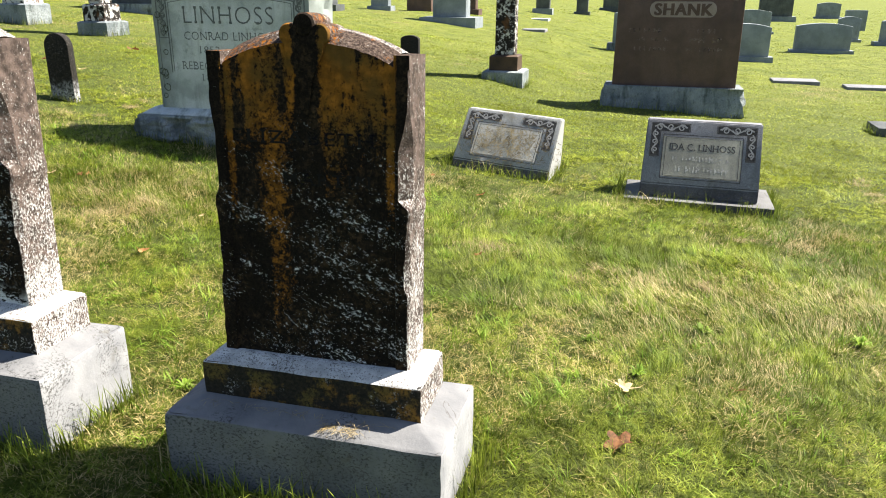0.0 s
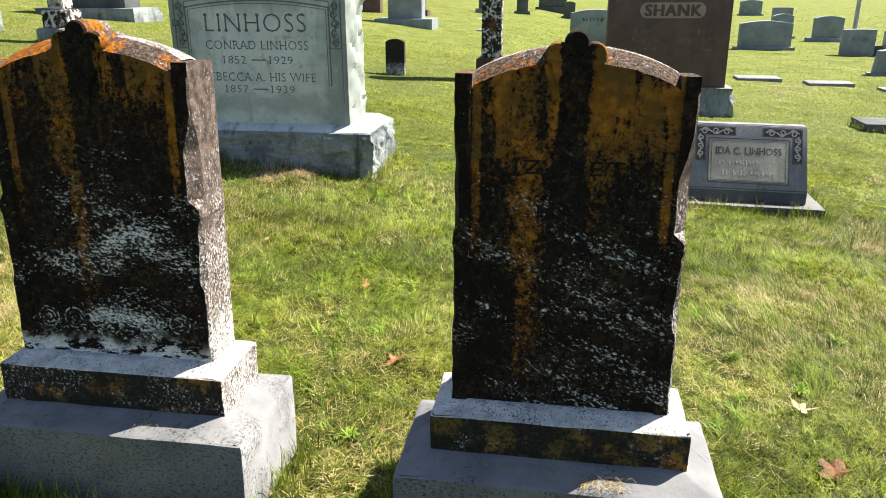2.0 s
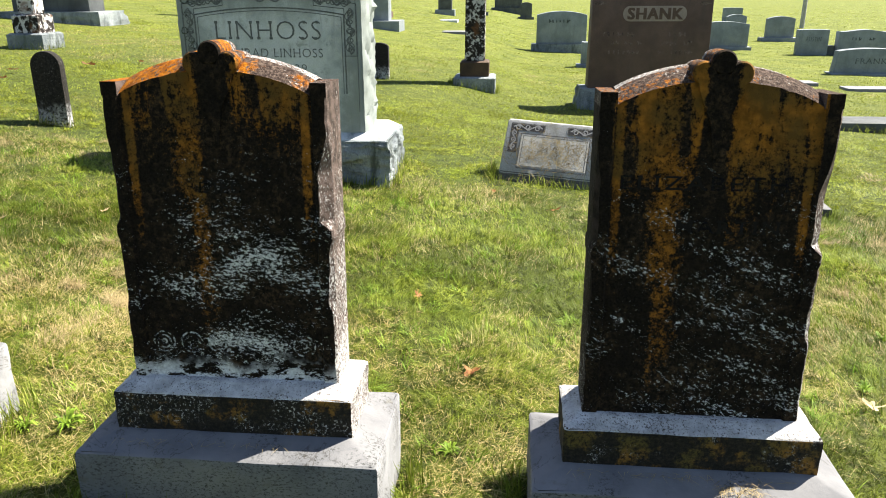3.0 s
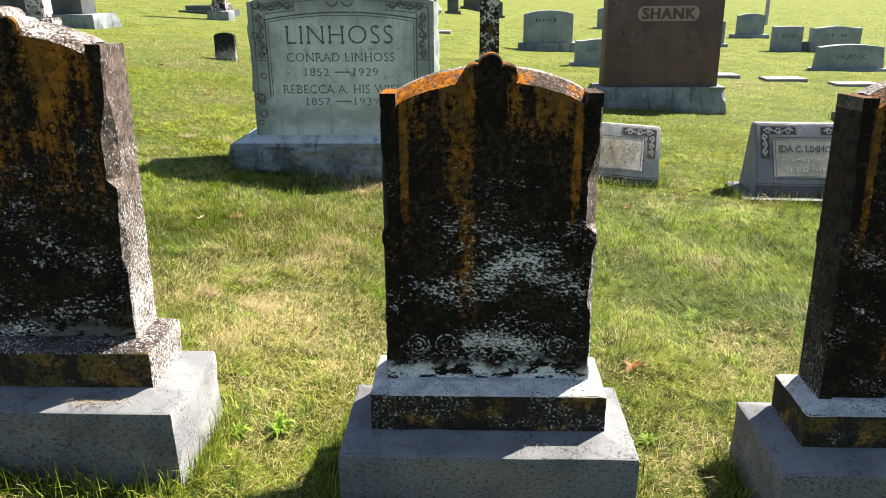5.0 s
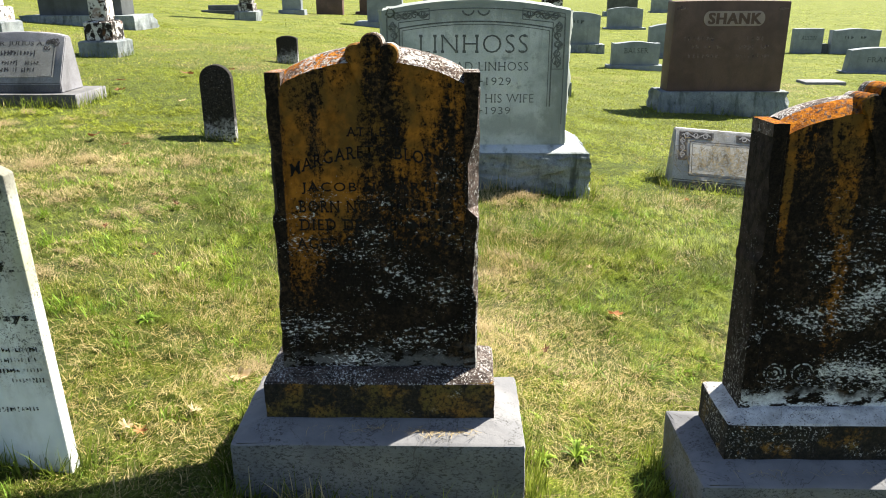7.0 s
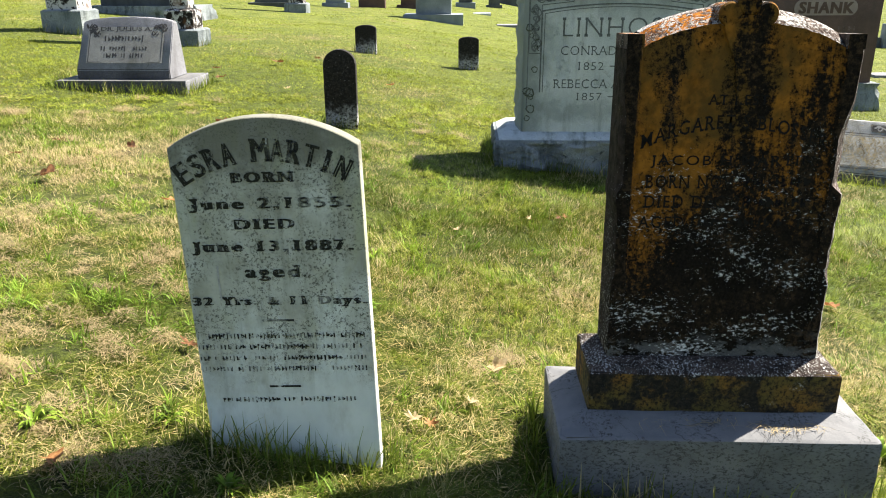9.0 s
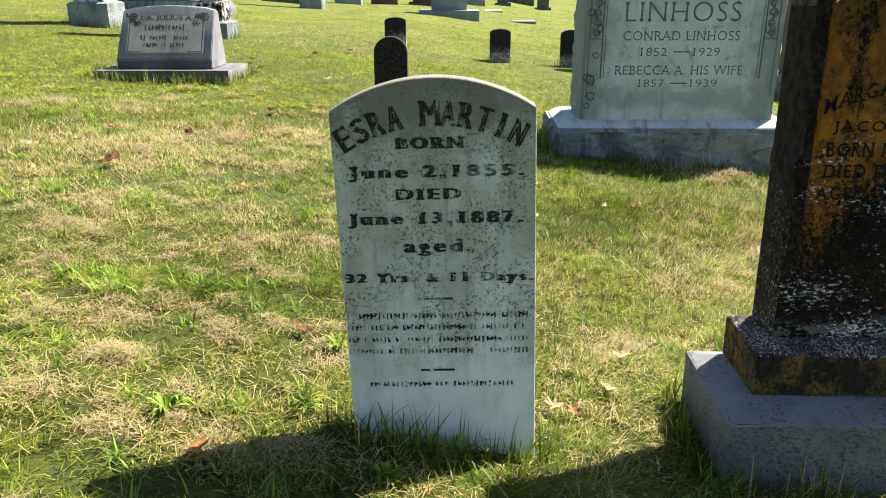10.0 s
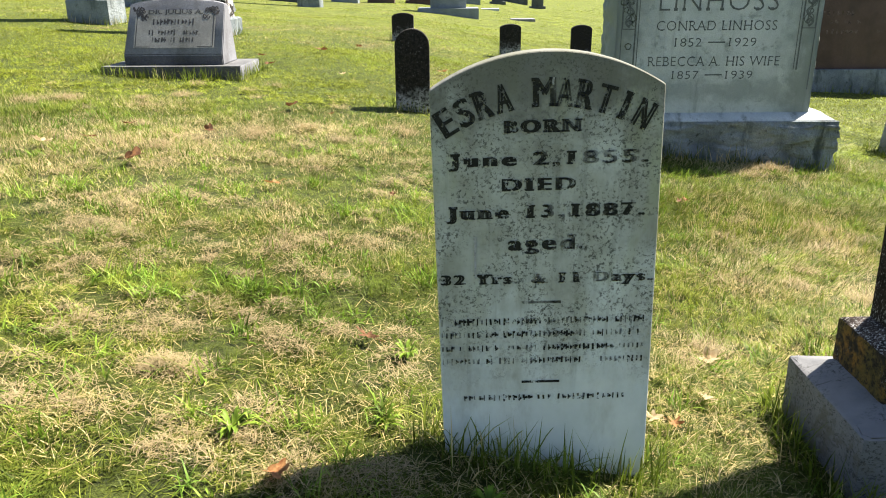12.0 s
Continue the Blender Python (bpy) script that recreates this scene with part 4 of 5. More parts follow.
# ---- the wide grey family monument ----
def family_monument():
    root = thing("family_monument", pose(-3.158, 5.40, 0.51), "pale grey granite family monument with scroll border on rough base", "monument")
    base = rock_block(-0.85, 0.85, 0.01, 0.77, -0.5, -0.004, 0.02, 3.0, 40)
    for v in base.verts:
        c = v.co
        if c.z < -0.03 and c.y < 0.2:
            c.y += 0.06 * facet(c, 0.19, 9.0) + 0.02 * facet(c, 0.06, 2.0)
    part("base", base, M_GREY_ROCK, root, "rock-faced grey granite base", sharp=11)
    part("base_top", block(-0.83, 0.83, 0.03, 0.75, -0.02, 0.001, 0.048, 0.075, 0.006), M_GREY, root)
    # tablet with a gently domed top and rock-pitched ends
    hw, h0, h1, y0, y1 = 0.672, 1.005, 1.078, 0.10, 0.55
    bm = bmesh.new()
    zs, xs = 26, 30
    z_foot = 0.045
    grid = {}
    def crest(x):
        return h0 + (h1 - h0) * (1 - (x / hw) ** 2)
    def bow(x, z, y, amount):
        p = Vector((x * 1.0, y * 1.0, z * 1.0))
        return amount * (noise.noise(p * 9 + Vector((7, 1, 2))) + 0.6 * noise.noise(p * 23) + 0.35 * noise.noise(p * 45))
    def sheet(fn, a, b, flip):
        rows = [[bm.verts.new(fn(i / a, j / b)) for i in range(a + 1)] for j in range(b + 1)]
        for j in range(b):
            for i in range(a):
                q = (rows[j][i], rows[j][i + 1], rows[j + 1][i + 1], rows[j + 1][i])
                bm.faces.new(q if not flip else tuple(reversed(q)))
    sheet(lambda u, v: (-hw + 2 * hw * u, y0, z_foot + (crest(-hw + 2 * hw * u) - z_foot) * v), xs, 2, False)
    sheet(lambda u, v: (-hw + 2 * hw * u, y1, z_foot + (crest(-hw + 2 * hw * u) - z_foot) * v), xs, 2, True)
    def end(s):
        def fn(u, v):
            y = y0 + (y1 - y0) * u
            z = z_foot + (crest(hw) - z_foot) * v
            inner = min(1.0, min(u, 1 - u) * 8)
            return (s * (hw + inner * (0.018 + bow(s, z, y, 0.030)) + (0.004 * noise.noise(Vector((z * 30, s, 0))))), y, z)
        return fn
    sheet(end(1), 12, zs, False)
    sheet(end(-1), 12, zs, True)
    def topfn(u, v):
        x, y = -hw + 2 * hw * u, y0 + (y1 - y0) * v
        inner = min(1.0, min(v, 1 - v) * 10)
        return (x, y, crest(x) + inner * (0.008 + bow(x, 3, y, 0.016)))
    sheet(topfn, xs, 10, False)
    bmesh.ops.remove_doubles(bm, verts=bm.verts[:], dist=0.006)
    bmesh.ops.recalc_face_normals(bm, faces=bm.faces[:])
    slab = part("tablet", bm, M_GREY_FACE, root, sharp=28)
    y = y0 - 0.002
    cut = [("LINHOSS", -0.012, 0.778, 0.775, 0.128, -0.014), ("CONRAD LINHOSS", -0.012, 0.620, 0.79, 0.062, -0.010), ("1852", -0.19, 0.513, 0.175, 0.055, -0.010), ("1929", 0.17, 0.513, 0.178, 0.055, -0.010),
           ("REBECCA A. HIS WIFE", -0.008, 0.390, 0.875, 0.062, -0.010), ("1857", -0.19, 0.300, 0.175, 0.053, -0.010), ("1939", 0.17, 0.300, 0.178, 0.053, -0.010)]
    for body, xc, zc, w, hgt, thick in cut:
        write_line(body, xc, zc, w, hgt, y, M_CUT_GREY, slab, thick, 1.08)
    for zc in (0.513, 0.300):
        bm = bmesh.new()
        ribbon(bm, [(-0.06, zc), (0.055, zc)], 0.008, y)
        part("rule", bm, M_CUT_GREY, root)
    # border lines and carved scrolls
    for inset, drop, w in ((0.035, 0.035, 0.006), (0.125, 0.125, 0.010), (0.145, 0.145, 0.005)):
        bm = bmesh.new()
        x = hw - inset
        foot = 0.20 if inset < 0.1 else 0.33
        arch = [(-x + 2 * x * k / 24, crest(-x + 2 * x * k / 24) - drop - 0.02) for k in range(25)]
        ribbon(bm, [(-x, foot)] + arch[:1], w, y)
        ribbon(bm, arch, w, y)
        ribbon(bm, arch[-1:] + [(x, foot)], w, y)
        part("border_line", bm, M_CUT_GREY, root)
    for s in (-1, 1):
        bm = bmesh.new()
        xo = s * (hw - 0.083)
        vine(bm, xo, 0.93, xo, 0.61, 0.026, 5, 0.009, y, s)
        vine(bm, xo, 0.93, xo, 0.61, 0.012, 3, 0.007, y - 0.0002, -s)
        vine(bm, s * (hw - 0.07), 0.965, s * (hw - 0.335), 0.985, 0.024, 4, 0.009, y, -s)
        vine(bm, s * (hw - 0.07), 0.965, s * (hw - 0.335), 0.985, 0.012, 3, 0.007, y - 0.0002, s)
        # sunk L-shaped field around the foliage
        outer = [(s * (hw - 0.34), 1.022), (s * (hw - 0.040), 0.985), (s * (hw - 0.040), 0.60), (s * (hw - 0.122), 0.60), (s * (hw - 0.122), 0.925), (s * (hw - 0.34), 0.948), (s * (hw - 0.34), 1.022)]
        for a, b in zip(outer, outer[1:]):
            ribbon(bm, [a, b], 0.006, y - 0.0005)
        part("scroll_carving", bm, M_CUT_GREY, root)
    bm = bmesh.new()
    for s in (-1, 1):
        ribbon(bm, [(s * 0.055 + 0.040 * math.sin(q), 1.012 + 0.036 * math.cos(q)) for q in np.linspace(1.7, 4.58, 12)], 0.012, y)
    part("crest_carving", bm, M_CUT_GREY, root)
    # round lichen rings spreading up one edge
    r3 = random.Random(12)
    for k in range(13):
        cx, cz, r = -hw + 0.03 + abs(r3.gauss(0, 0.04)), 0.12 + 0.88 * r3.random() ** 0.8, r3.uniform(0.012, 0.030)
        bm = bmesh.new()
        ribbon(bm, [(cx + r * (1 + 0.15 * math.sin(3 * q + k)) * math.cos(q), cz + r * math.sin(q)) for q in np.linspace(0, 2 * math.pi, 15)], r * 0.4, y - 0.0006 - 0.0001 * k)
        part("lichen_ring", bm, M_RING, root, "dark lichen ring on granite")
    claim(-4.02, -2.3, 5.40, 6.2)


family_monument()


# ---- low slanted markers ----
def slant_marker(label, m, w, deep, nose, high, mat, base, corners, text_mat, lines, worn, dome=0.0, seed=1.0, panel=None):
    """A wedge-shaped marker: upright nose, sloping inscribed face, rough sides, and a flat base slab if base is given."""
    root = thing("slant_marker", m, label, "grave marker")
    z0 = 0.0
    if base:
        bw, bd, bh = base
        slab_base = block(-bw / 2, bw / 2, -0.10, bd - 0.10, -0.2, bh, 0, 0, 0.006, 5, 0.003, seed)
        slab_base.normal_update()
        # front face gets a darker rough granite, its shade put into the colour
        for f in slab_base.faces:
            f.material_index = 1 if f.normal.y < -0.8 else (2 if f.normal.z > 0.8 else 0)
        part("base", slab_base, [mat, M_STEEL_ROUGH, M_STEEL_TOP], root, "flat granite base slab with rough shade-darkened front")
        z0 = bh - 0.002
    prof = [(0.0, z0 - (0.0 if base else 0.25)), (0.0, z0 + nose), (deep * 0.58, z0 + high), (deep * 0.80, z0 + high), (deep, z0 - (0.0 if base else 0.25))]
    bm = bmesh.new()
    n = 16
    rows = []
    for k in range(n + 1):
        u = -1 + 2 * k / n
        up = dome * (1 - u * u) - dome * 0.5 * max(0.0, abs(u) - 0.8) * 4
        rows.append([bm.verts.new((u * w / 2 * (1 - 0.02 * (q in (2, 3))), y, z + (up if q in (2, 3) else 0))) for q, (y, z) in enumerate(prof)])
    for a, b in zip(rows, rows[1:]):
        for k in range(5):
            bm.faces.new((a[k], a[(k + 1) % 5], b[(k + 1) % 5], b[k]))
    bm.faces.new(rows[0])
    bm.faces.new(list(reversed(rows[-1])))
    bmesh.ops.recalc_face_normals(bm, faces=bm.faces[:])
    rims = [e for e in bm.edges if len(e.link_faces) == 2 and e.calc_face_angle(0) > radians(25)]
    bmesh.ops.bevel(bm, geom=rims, offset=0.008, segments=2, affect="EDGES")
    roughen(bm, 0.003, 16, seed)
    bm.normal_update()
    for f in bm.faces:
        f.material_index = 1 if f.normal.y < -0.85 and f.normal.z < 0.3 else 0
    part("stone", bm, [mat, M_STEEL_ROUGH], root)
    # everything on the face is laid out flat and tipped back onto it
    face_len = math.hypot(deep * 0.58, high - nose)
    tip = math.degrees(math.atan2(deep * 0.58, high - nose))
    face = pose(0, 0, z0 + nose, -tip, 0, 0)
    def on_face(bm, mat_, name):
        for v in bm.verts:
            u = 2 * v.co.x / w
            v.co.y -= dome * max(0.0, 1 - u * u) * (v.co.z / face_len) * math.sin(radians(tip))
        ob = part(name, bm, mat_, root)
        ob.matrix_local = face @ pose(0, -0.005, 0)
        return ob
    hw = w / 2
    top = face_len
    if panel:
        bm = bmesh.new()
        cuts = 10
        rim = 0.135 if corners == "scroll" else 0.075
        x0, x1, c, d = -hw + rim, hw - rim, 0.06, top - rim + 0.005
        low = [bm.verts.new((x0 + (x1 - x0) * k / cuts, 0.0009, c)) for k in range(cuts + 1)]
        high_v = [bm.verts.new((x0 + (x1 - x0) * k / cuts, 0.0009, d)) for k in range(cuts + 1)]
        for k in range(cuts):
            bm.faces.new((low[k], low[k + 1], high_v[k + 1], high_v[k]))
        on_face(bm, panel, "inscription_panel")
    if corners == "scroll":
        for s in (-1, 1):
            bm = bmesh.new()
            vine(bm, s * (hw - 0.075), top - 0.085, s * (hw - 0.075), top - 0.27, 0.016, 3, 0.010, 0, s)
            vine(bm, s * (hw - 0.065), top - 0.06, s * (hw - 0.30), top - 0.06, 0.016, 3, 0.010, 0, -s)
            on_face(bm, M_SCROLL, "scroll_carving")
            bm = bmesh.new()
            ribbon(bm, [(s * (hw - 0.05), top - 0.06), (s * (hw - 0.315), top - 0.06)], 0.056, 0.0012)
            ribbon(bm, [(s * (hw - 0.077), top - 0.033), (s * (hw - 0.077), top - 0.285)], 0.058, 0.0008)
            on_face(bm, M_CUT_DEEP, "sunk_ground")
            bm = bmesh.new()
            loop = [(s * (hw - 0.045), top - 0.028), (s * (hw - 0.32), top - 0.028), (s * (hw - 0.32), top - 0.09), (s * (hw - 0.11), top - 0.09), (s * (hw - 0.11), top - 0.29), (s * (hw - 0.045), top - 0.29), (s * (hw - 0.045), top - 0.028)]
            for a, b in zip(loop, loop[1:]):
                ribbon(bm, [a, b], 0.006, -0.0004)
            on_face(bm, text_mat, "carved_frame")
        for inset, th in ((0.135, 0.006), (0.155, 0.004)):
            bm = bmesh.new()
            a, b, c, d = -hw + inset, hw - inset, 0.045 + (inset - 0.135), top - inset + 0.02
            for p, q in (((a, c), (b, c)), ((b, c), (b, d)), ((b, d), (a, d)), ((a, d), (a, c))):
                ribbon(bm, [p, q], th, 0)
            on_face(bm, text_mat, "panel_line")
    else:
        for s in (-1, 1):
            bm = bmesh.new()
            rng = random.Random(3 + s)
            for k in range(7):
                cx, cz = s * (hw - 0.07 - rng.uniform(0, 0.09)), top - 0.05 - rng.uniform(0, 0.10)
                ribbon(bm, [(cx + 0.026 * math.cos(q), cz + 0.020 * math.sin(q * 2 + k)) for q in np.linspace(0, 5.5, 12)], 0.011, -0.0003 * k)
            on_face(bm, text_mat, "flower_carving")
        bm = bmesh.new()
        a, b, c, d = -hw + 0.09, hw - 0.09, 0.07, top - 0.11
        for p, q in (((a, c), (b, c)), ((b, c), (b, d)), ((a, d), (a, c))):
            ribbon(bm, [p, q], 0.006, 0)
        on_face(bm, text_mat, "panel_line")
    for k, (body, zc, wid, hgt) in enumerate(lines):
        if body is None:
            tagged(on_face(bars(0, top * zc, wid, hgt, 0, int(wid / hgt * 2.0), 7 + k + int(seed)), worn, "inscription"), "worn unreadable cut lettering", kind="stuff")
        else:
            for g in glyphs(lettering(body, 0, top * zc, wid, hgt, 0, 0.01)):
                on_face(serifs(g, -0.0002), text_mat, "letter")
    return root


slant_marker("blue-grey granite slant marker with carved scroll corners on base", pose(0.435, 5.68, -0.045, 0, 0.6, -1.5), 0.83, 0.42, 0.10, 0.535, M_STEEL, (1.05, 0.58, 0.075), "scroll", M_CUT_STEEL,
             [("IDA C. LINHOSS", 0.585, 0.46, 0.052), (None, 0.41, 0.40, 0.045), (None, 0.25, 0.40, 0.05)], M_CUT_PALE, seed=2.0, panel=M_PANEL)
claim(-0.1, 0.97, 5.58, 6.16)
slant_marker("pale granite marker tilted in the grass, strewn with straw", pose(-1.10, 5.97, 0.03, -4, 3.5, -8), 0.83, 0.44, 0.105, 0.50, M_WORN, None, "scroll", M_CUT_STEEL,
             [], M_CUT_STEEL, seed=6.0, panel=M_PANEL_PALE)
claim(-1.53, -0.66, 5.92, 6.45)


def strewn_straw(m, w, h, count, seed):
    """Dry grass blown onto a sloping stone face."""
    rng = random.Random(seed)
    bm = bmesh.new()
    for k in range(count):
        x, z, a, ln = rng.gauss(0, w * 0.26), rng.gauss(h * 0.42, h * 0.2), rng.uniform(0, math.pi), rng.uniform(0.015, 0.045)
        ribbon(bm, [(x, z), (x + ln * math.cos(a), z + ln * math.sin(a))], 0.0035, -0.008 - 0.006 * rng.random())
    me = bpy.data.meshes.new("straw_clippings")
    bm.to_mesh(me)
    bm.free()
    me.materials.append(M_STRAW)
    ob = new("straw_clippings", me)
    ob.matrix_world = m
    tagged(ob, "dry straw clippings strewn over the tilted marker", "straw", kind="stuff")


strewn_straw(pose(-1.10, 5.97, 0.03, -4, 3.5, -8) @ pose(0, 0, 0.105, -math.degrees(math.atan2(0.44 * 0.58, 0.395)), 0, 0), 0.8, 0.46, 650, 8)
slant_marker("steel-grey granite slant marker with flower corners on base", pose(-7.237, 6.70, 0.71, 0, 0, 0), 0.825, 0.42, 0.085, 0.487, M_STEEL, (1.155, 0.62, 0.066), "flower", M_CUT_STEEL,
             [("DR. JULIUS A.", 0.80, 0.46, 0.05), (None, 0.62, 0.36, 0.06), (None, 0.42, 0.42, 0.05), (None, 0.28, 0.36, 0.05)], M_CUT_STEEL, 0.03, seed=11.0, panel=M_PANEL_DULL)
claim(-7.83, -6.66, 6.59, 7.24)


# ---- small black marker stones ----
def marker_post(x, y, w, top, thick, round_top, lean, label):
    z = ground_z(x, y)
    root = thing("footstone", pose(x, y, z, lean, 0, 0), label, "footstone", "small black footstones")
    hw, h = w / 2, top - z
    pts = [(-hw, -0.2), (hw, -0.2)]
    rise = hw * round_top
    for k in range(17):
        a = math.pi * k / 16
        pts.append((hw * math.cos(a), h - rise + rise * math.sin(a)))
    bm = outline_bm(pts, 0.0, thick, 0.008)
    part("stone", bm, [M_POST], root)
    claim(x - hw, x + hw, y, y + thick)


marker_post(-5.215, 5.98, 0.255, 1.095, 0.075, 0.95, 0, "black crusted round-topped footstone with pale foot")
marker_post(-5.57, 10.40, 0.28, 1.03, 0.09, 0.35, 0, "black crusted footstone with low curved top")
marker_post(-4.20, 10.15, 0.265, 0.895, 0.09, 0.35, 0, "black crusted footstone with low curved top")
marker_post(-3.25, 10.50, 0.265, 0.86, 0.09, 0.45, 0, "black crusted footstone with low curved top")


# ---- columns ----
def column(label, x, y, z, widths, heights, mats, taper=0.93, name="obelisk"):
    """Square column: stepped blocks and a tapering shaft. widths and heights from the ground up."""
    root = thing(name, pose(x, y, z), label, "monument")
    zc = 0.0
    for k, (w, h, m) in enumerate(zip(widths, heights, mats)):
        last = k == len(widths) - 1
        a = w / 2
        if last:
            bm = block(-a, a, -a, a, zc, zc + h, 0, 0, 0)
            for v in bm.verts:
                if v.co.z > zc + h / 2:
                    v.co.x *= taper
                    v.co.y *= taper
            bmesh.ops.bevel(bm, geom=bm.edges[:], offset=0.012, segments=2, affect="EDGES")
        else:
            bm = block(-a, a, -a, a, zc - (0.3 if k == 0 else 0), zc + h, 0.02, 0.03, 0.01)
        part("shaft" if last else ("base" if k == 0 else "die"), bm, m, root)
        zc += h + (0 if last else 0.019)
    claim(x - widths[0] / 2, x + widths[0] / 2, y - widths[0] / 2, y + widths[0] / 2)


column("black and white blotched marble column with rusty die on base", -1.955, 10.95, 0.20, (0.58, 0.40, 0.275), (0.17, 0.19, 1.9), (M_GREY_ROCK, M_RUST, M_SHAFT))
column("white marble column blotched black, on stepped base", -7.86, 10.05, 0.85, (0.50, 0.36, 0.235), (0.14, 0.22, 1.8), (M_GREY_ROCK, M_SHAFT, M_SHAFT_PALE))
column("pale marble column with rusty stains, on a square base", -9.45, 10.3, 1.0, (0.52, 0.40, 0.26), (0.22, 0.16, 1.8), (M_GREY_ROCK, M_SHAFT_PALE, M_SHAFT_PALE))
column("slim dark marble column on a low base", -8.3, 19.0, 0.92, (0.52, 0.36, 0.30), (0.12, 0.16, 1.9), (M_GREY_ROCK, M_SHAFT, M_SHAFT))


# ---- upright monuments and headstones beyond ----
def crown_outline(w, h, style):
    hw = w / 2
    pts = [(-hw, 0.0), (hw, 0.0)]
    n = 20
    for k in range(n + 1):
        u = 1 - 2 * k / n
        if style == "serpentine":
            z = h - 0.075 * h * (1 - math.cos(math.pi * min(1, abs(u) / 0.9))) * 0.5 + 0.03 * h * max(0.0, abs(u) - 0.9) * 4
        elif style == "oval":
            z = h - 0.11 * h * u * u
        elif style == "shouldered":
            z = h - (0.055 * h if abs(u) > 0.86 else 0.0) - 0.02 * h * u * u
        else:
            z = h - 0.01 * h * u * u
        pts.append((hw * u, z))
    return pts


def headstone(x0, x1, y, top, style, mat, deep, base=0.0, base_h=0.1, base_mat=None, text="", text_z=0.7, rough=False, label="", z=None, batter=0.0, group="distant headstones", name="headstone"):
    xc, w = (x0 + x1) / 2, x1 - x0
    zg = ground_z(xc, y) if z is None else z
    root = thing(name, pose(xc, y, zg), label, "headstone", group)
    foot = 0.0
    if base > 0:
        bm = rock_block(-w / 2 - base, w / 2 + base, -base * 0.8, deep + base * 0.8, -0.35, base_h, 0.045 if rough else 0.006, x0, 8)
        part("base", bm, base_mat or mat, root)
        foot = base_h - 0.004
    h = top - zg - foot
    pts = [(px * (1 + batter * (1 - pz / h)), pz - (0 if base > 0 else 0.2) * (pz == 0) + foot) for px, pz in crown_outline(w, h, style)]
    part("tablet", outline_bm(pts, 0.0, deep, 0.012), mat, root)
    if text:
        tw = min(w * 0.5, 0.62)
        if text == "-":
            worn_line("inscription", bars(0, foot + h * text_z, tw, 0.09, -0.003, 7, int(x0 * 10)), M_CUT_FAR, root)
        else:
            write_line(text, 0, foot + h * text_z, tw, 0.10, -0.003, M_CUT_FAR, root, -0.006, 1.15)
    claim(x0 - base, x1 + base, y - base, y + deep + base)
    return root


red = headstone(-0.42, 1.09, 10.32, 1.472, "flat", M_RED, 0.36, 0.10, 0.27, M_GREY_ROCK, rough=True, label="brown-red polished granite monument on rough grey base", group="", z=0.03, name="family_monument", batter=0.012)
panel = []
for a in np.linspace(0, 2 * math.pi, 24, endpoint=False):
    panel.append((math.copysign(0.315, math.cos(a)) + 0.085 * math.cos(a) + 0.035, 1.215 + 0.096 * math.sin(a)))
part("name_panel", outline_bm(panel, -0.006, 0.002, 0.0), M_RED_PALE, red, "rubbed pale name panel")
write_line("SHANK", 0.035, 1.215, 0.69, 0.145, -0.009, M_RED, red, 0.02, 1.12, slab=False, stem=0.014)
M_CUT_RED = letters("cut_in_red", (0.21, 0.155, 0.14), 0.55)
for k, (xc, zc, w) in enumerate(((-0.38, 0.96, 0.42), (0.37, 0.96, 0.26), (-0.34, 0.85, 0.5), (0.35, 0.85, 0.5), (-0.3, 0.735, 0.42), (0.34, 0.735, 0.44))):
    worn_line("inscription", bars(xc, zc, w, 0.062, -0.003, int(w / 0.055), 60 + k), M_CUT_RED, red)
for side in (-1, 1):
    # leaf spray cut into each upper corner
    bm = bmesh.new()
    for k in range(6):
        a = math.pi * (0.08 + 0.17 * k)
        tip = Vector((0.075 * math.cos(a), 0.05 * math.sin(a)))
        ribbon(bm, [(side * 0.655, 1.325), (side * 0.655 + tip.x * 0.6, 1.325 + tip.y * 0.75), (side * 0.655 + tip.x, 1.325 + tip.y)], 0.014, -0.003 - 0.0003 * k)
    part("leaf_carving", bm, M_CUT_RED, red)

G = "grey granite headstone standing in mown lawn"
headstone(-0.06, 0.90, 15.9, 0.55, "serpentine", M_BLUE, 0.22, 0.09, 0.09, text="BALSER", text_z=0.62, label="blue-grey granite headstone with curved top on low base")
headstone(-0.88, 0.34, 19.6, 1.0, "oval", M_BLUE, 0.26, 0.12, 0.12, M_GREY_ROCK, text="-", label="slate-grey granite headstone with arched top on base", z=0.10)
headstone(1.52, 2.68, 19.3, 0.73, "oval", M_BLUE, 0.24, 0.10, 0.10, label=G + " on low base")
headstone(3.85, 5.25, 23.2, 0.61, "oval", M_BLUE, 0.24, 0.10, 0.08, label="wide blue-grey granite headstone with arched top")
headstone(6.05, 6.72, 28.8, 0.62, "oval", M_BLUE, 0.22, 0.08, 0.08, label=G)
headstone(7.05, 7.95, 27.5, 0.60, "oval", M_BLUE, 0.24, 0.16, 0.12, label=G + " on wide base")
headstone(6.15, 6.94, 21.8, 0.465, "flat", M_BLUE, 0.24, 0.0, text="AUSTIN", text_z=0.62, label="low blue-grey granite headstone with straight top")
headstone(7.19, 8.52, 21.8, 0.465, "serpentine", M_BLUE, 0.24, 0.0, text="-", text_z=0.66, label="low blue-grey granite headstone with curved top")
headstone(6.96, 7.16, 21.9, 0.05, "flat", M_DARK, 0.2, 0.0, label="small dark granite vase block between headstones")
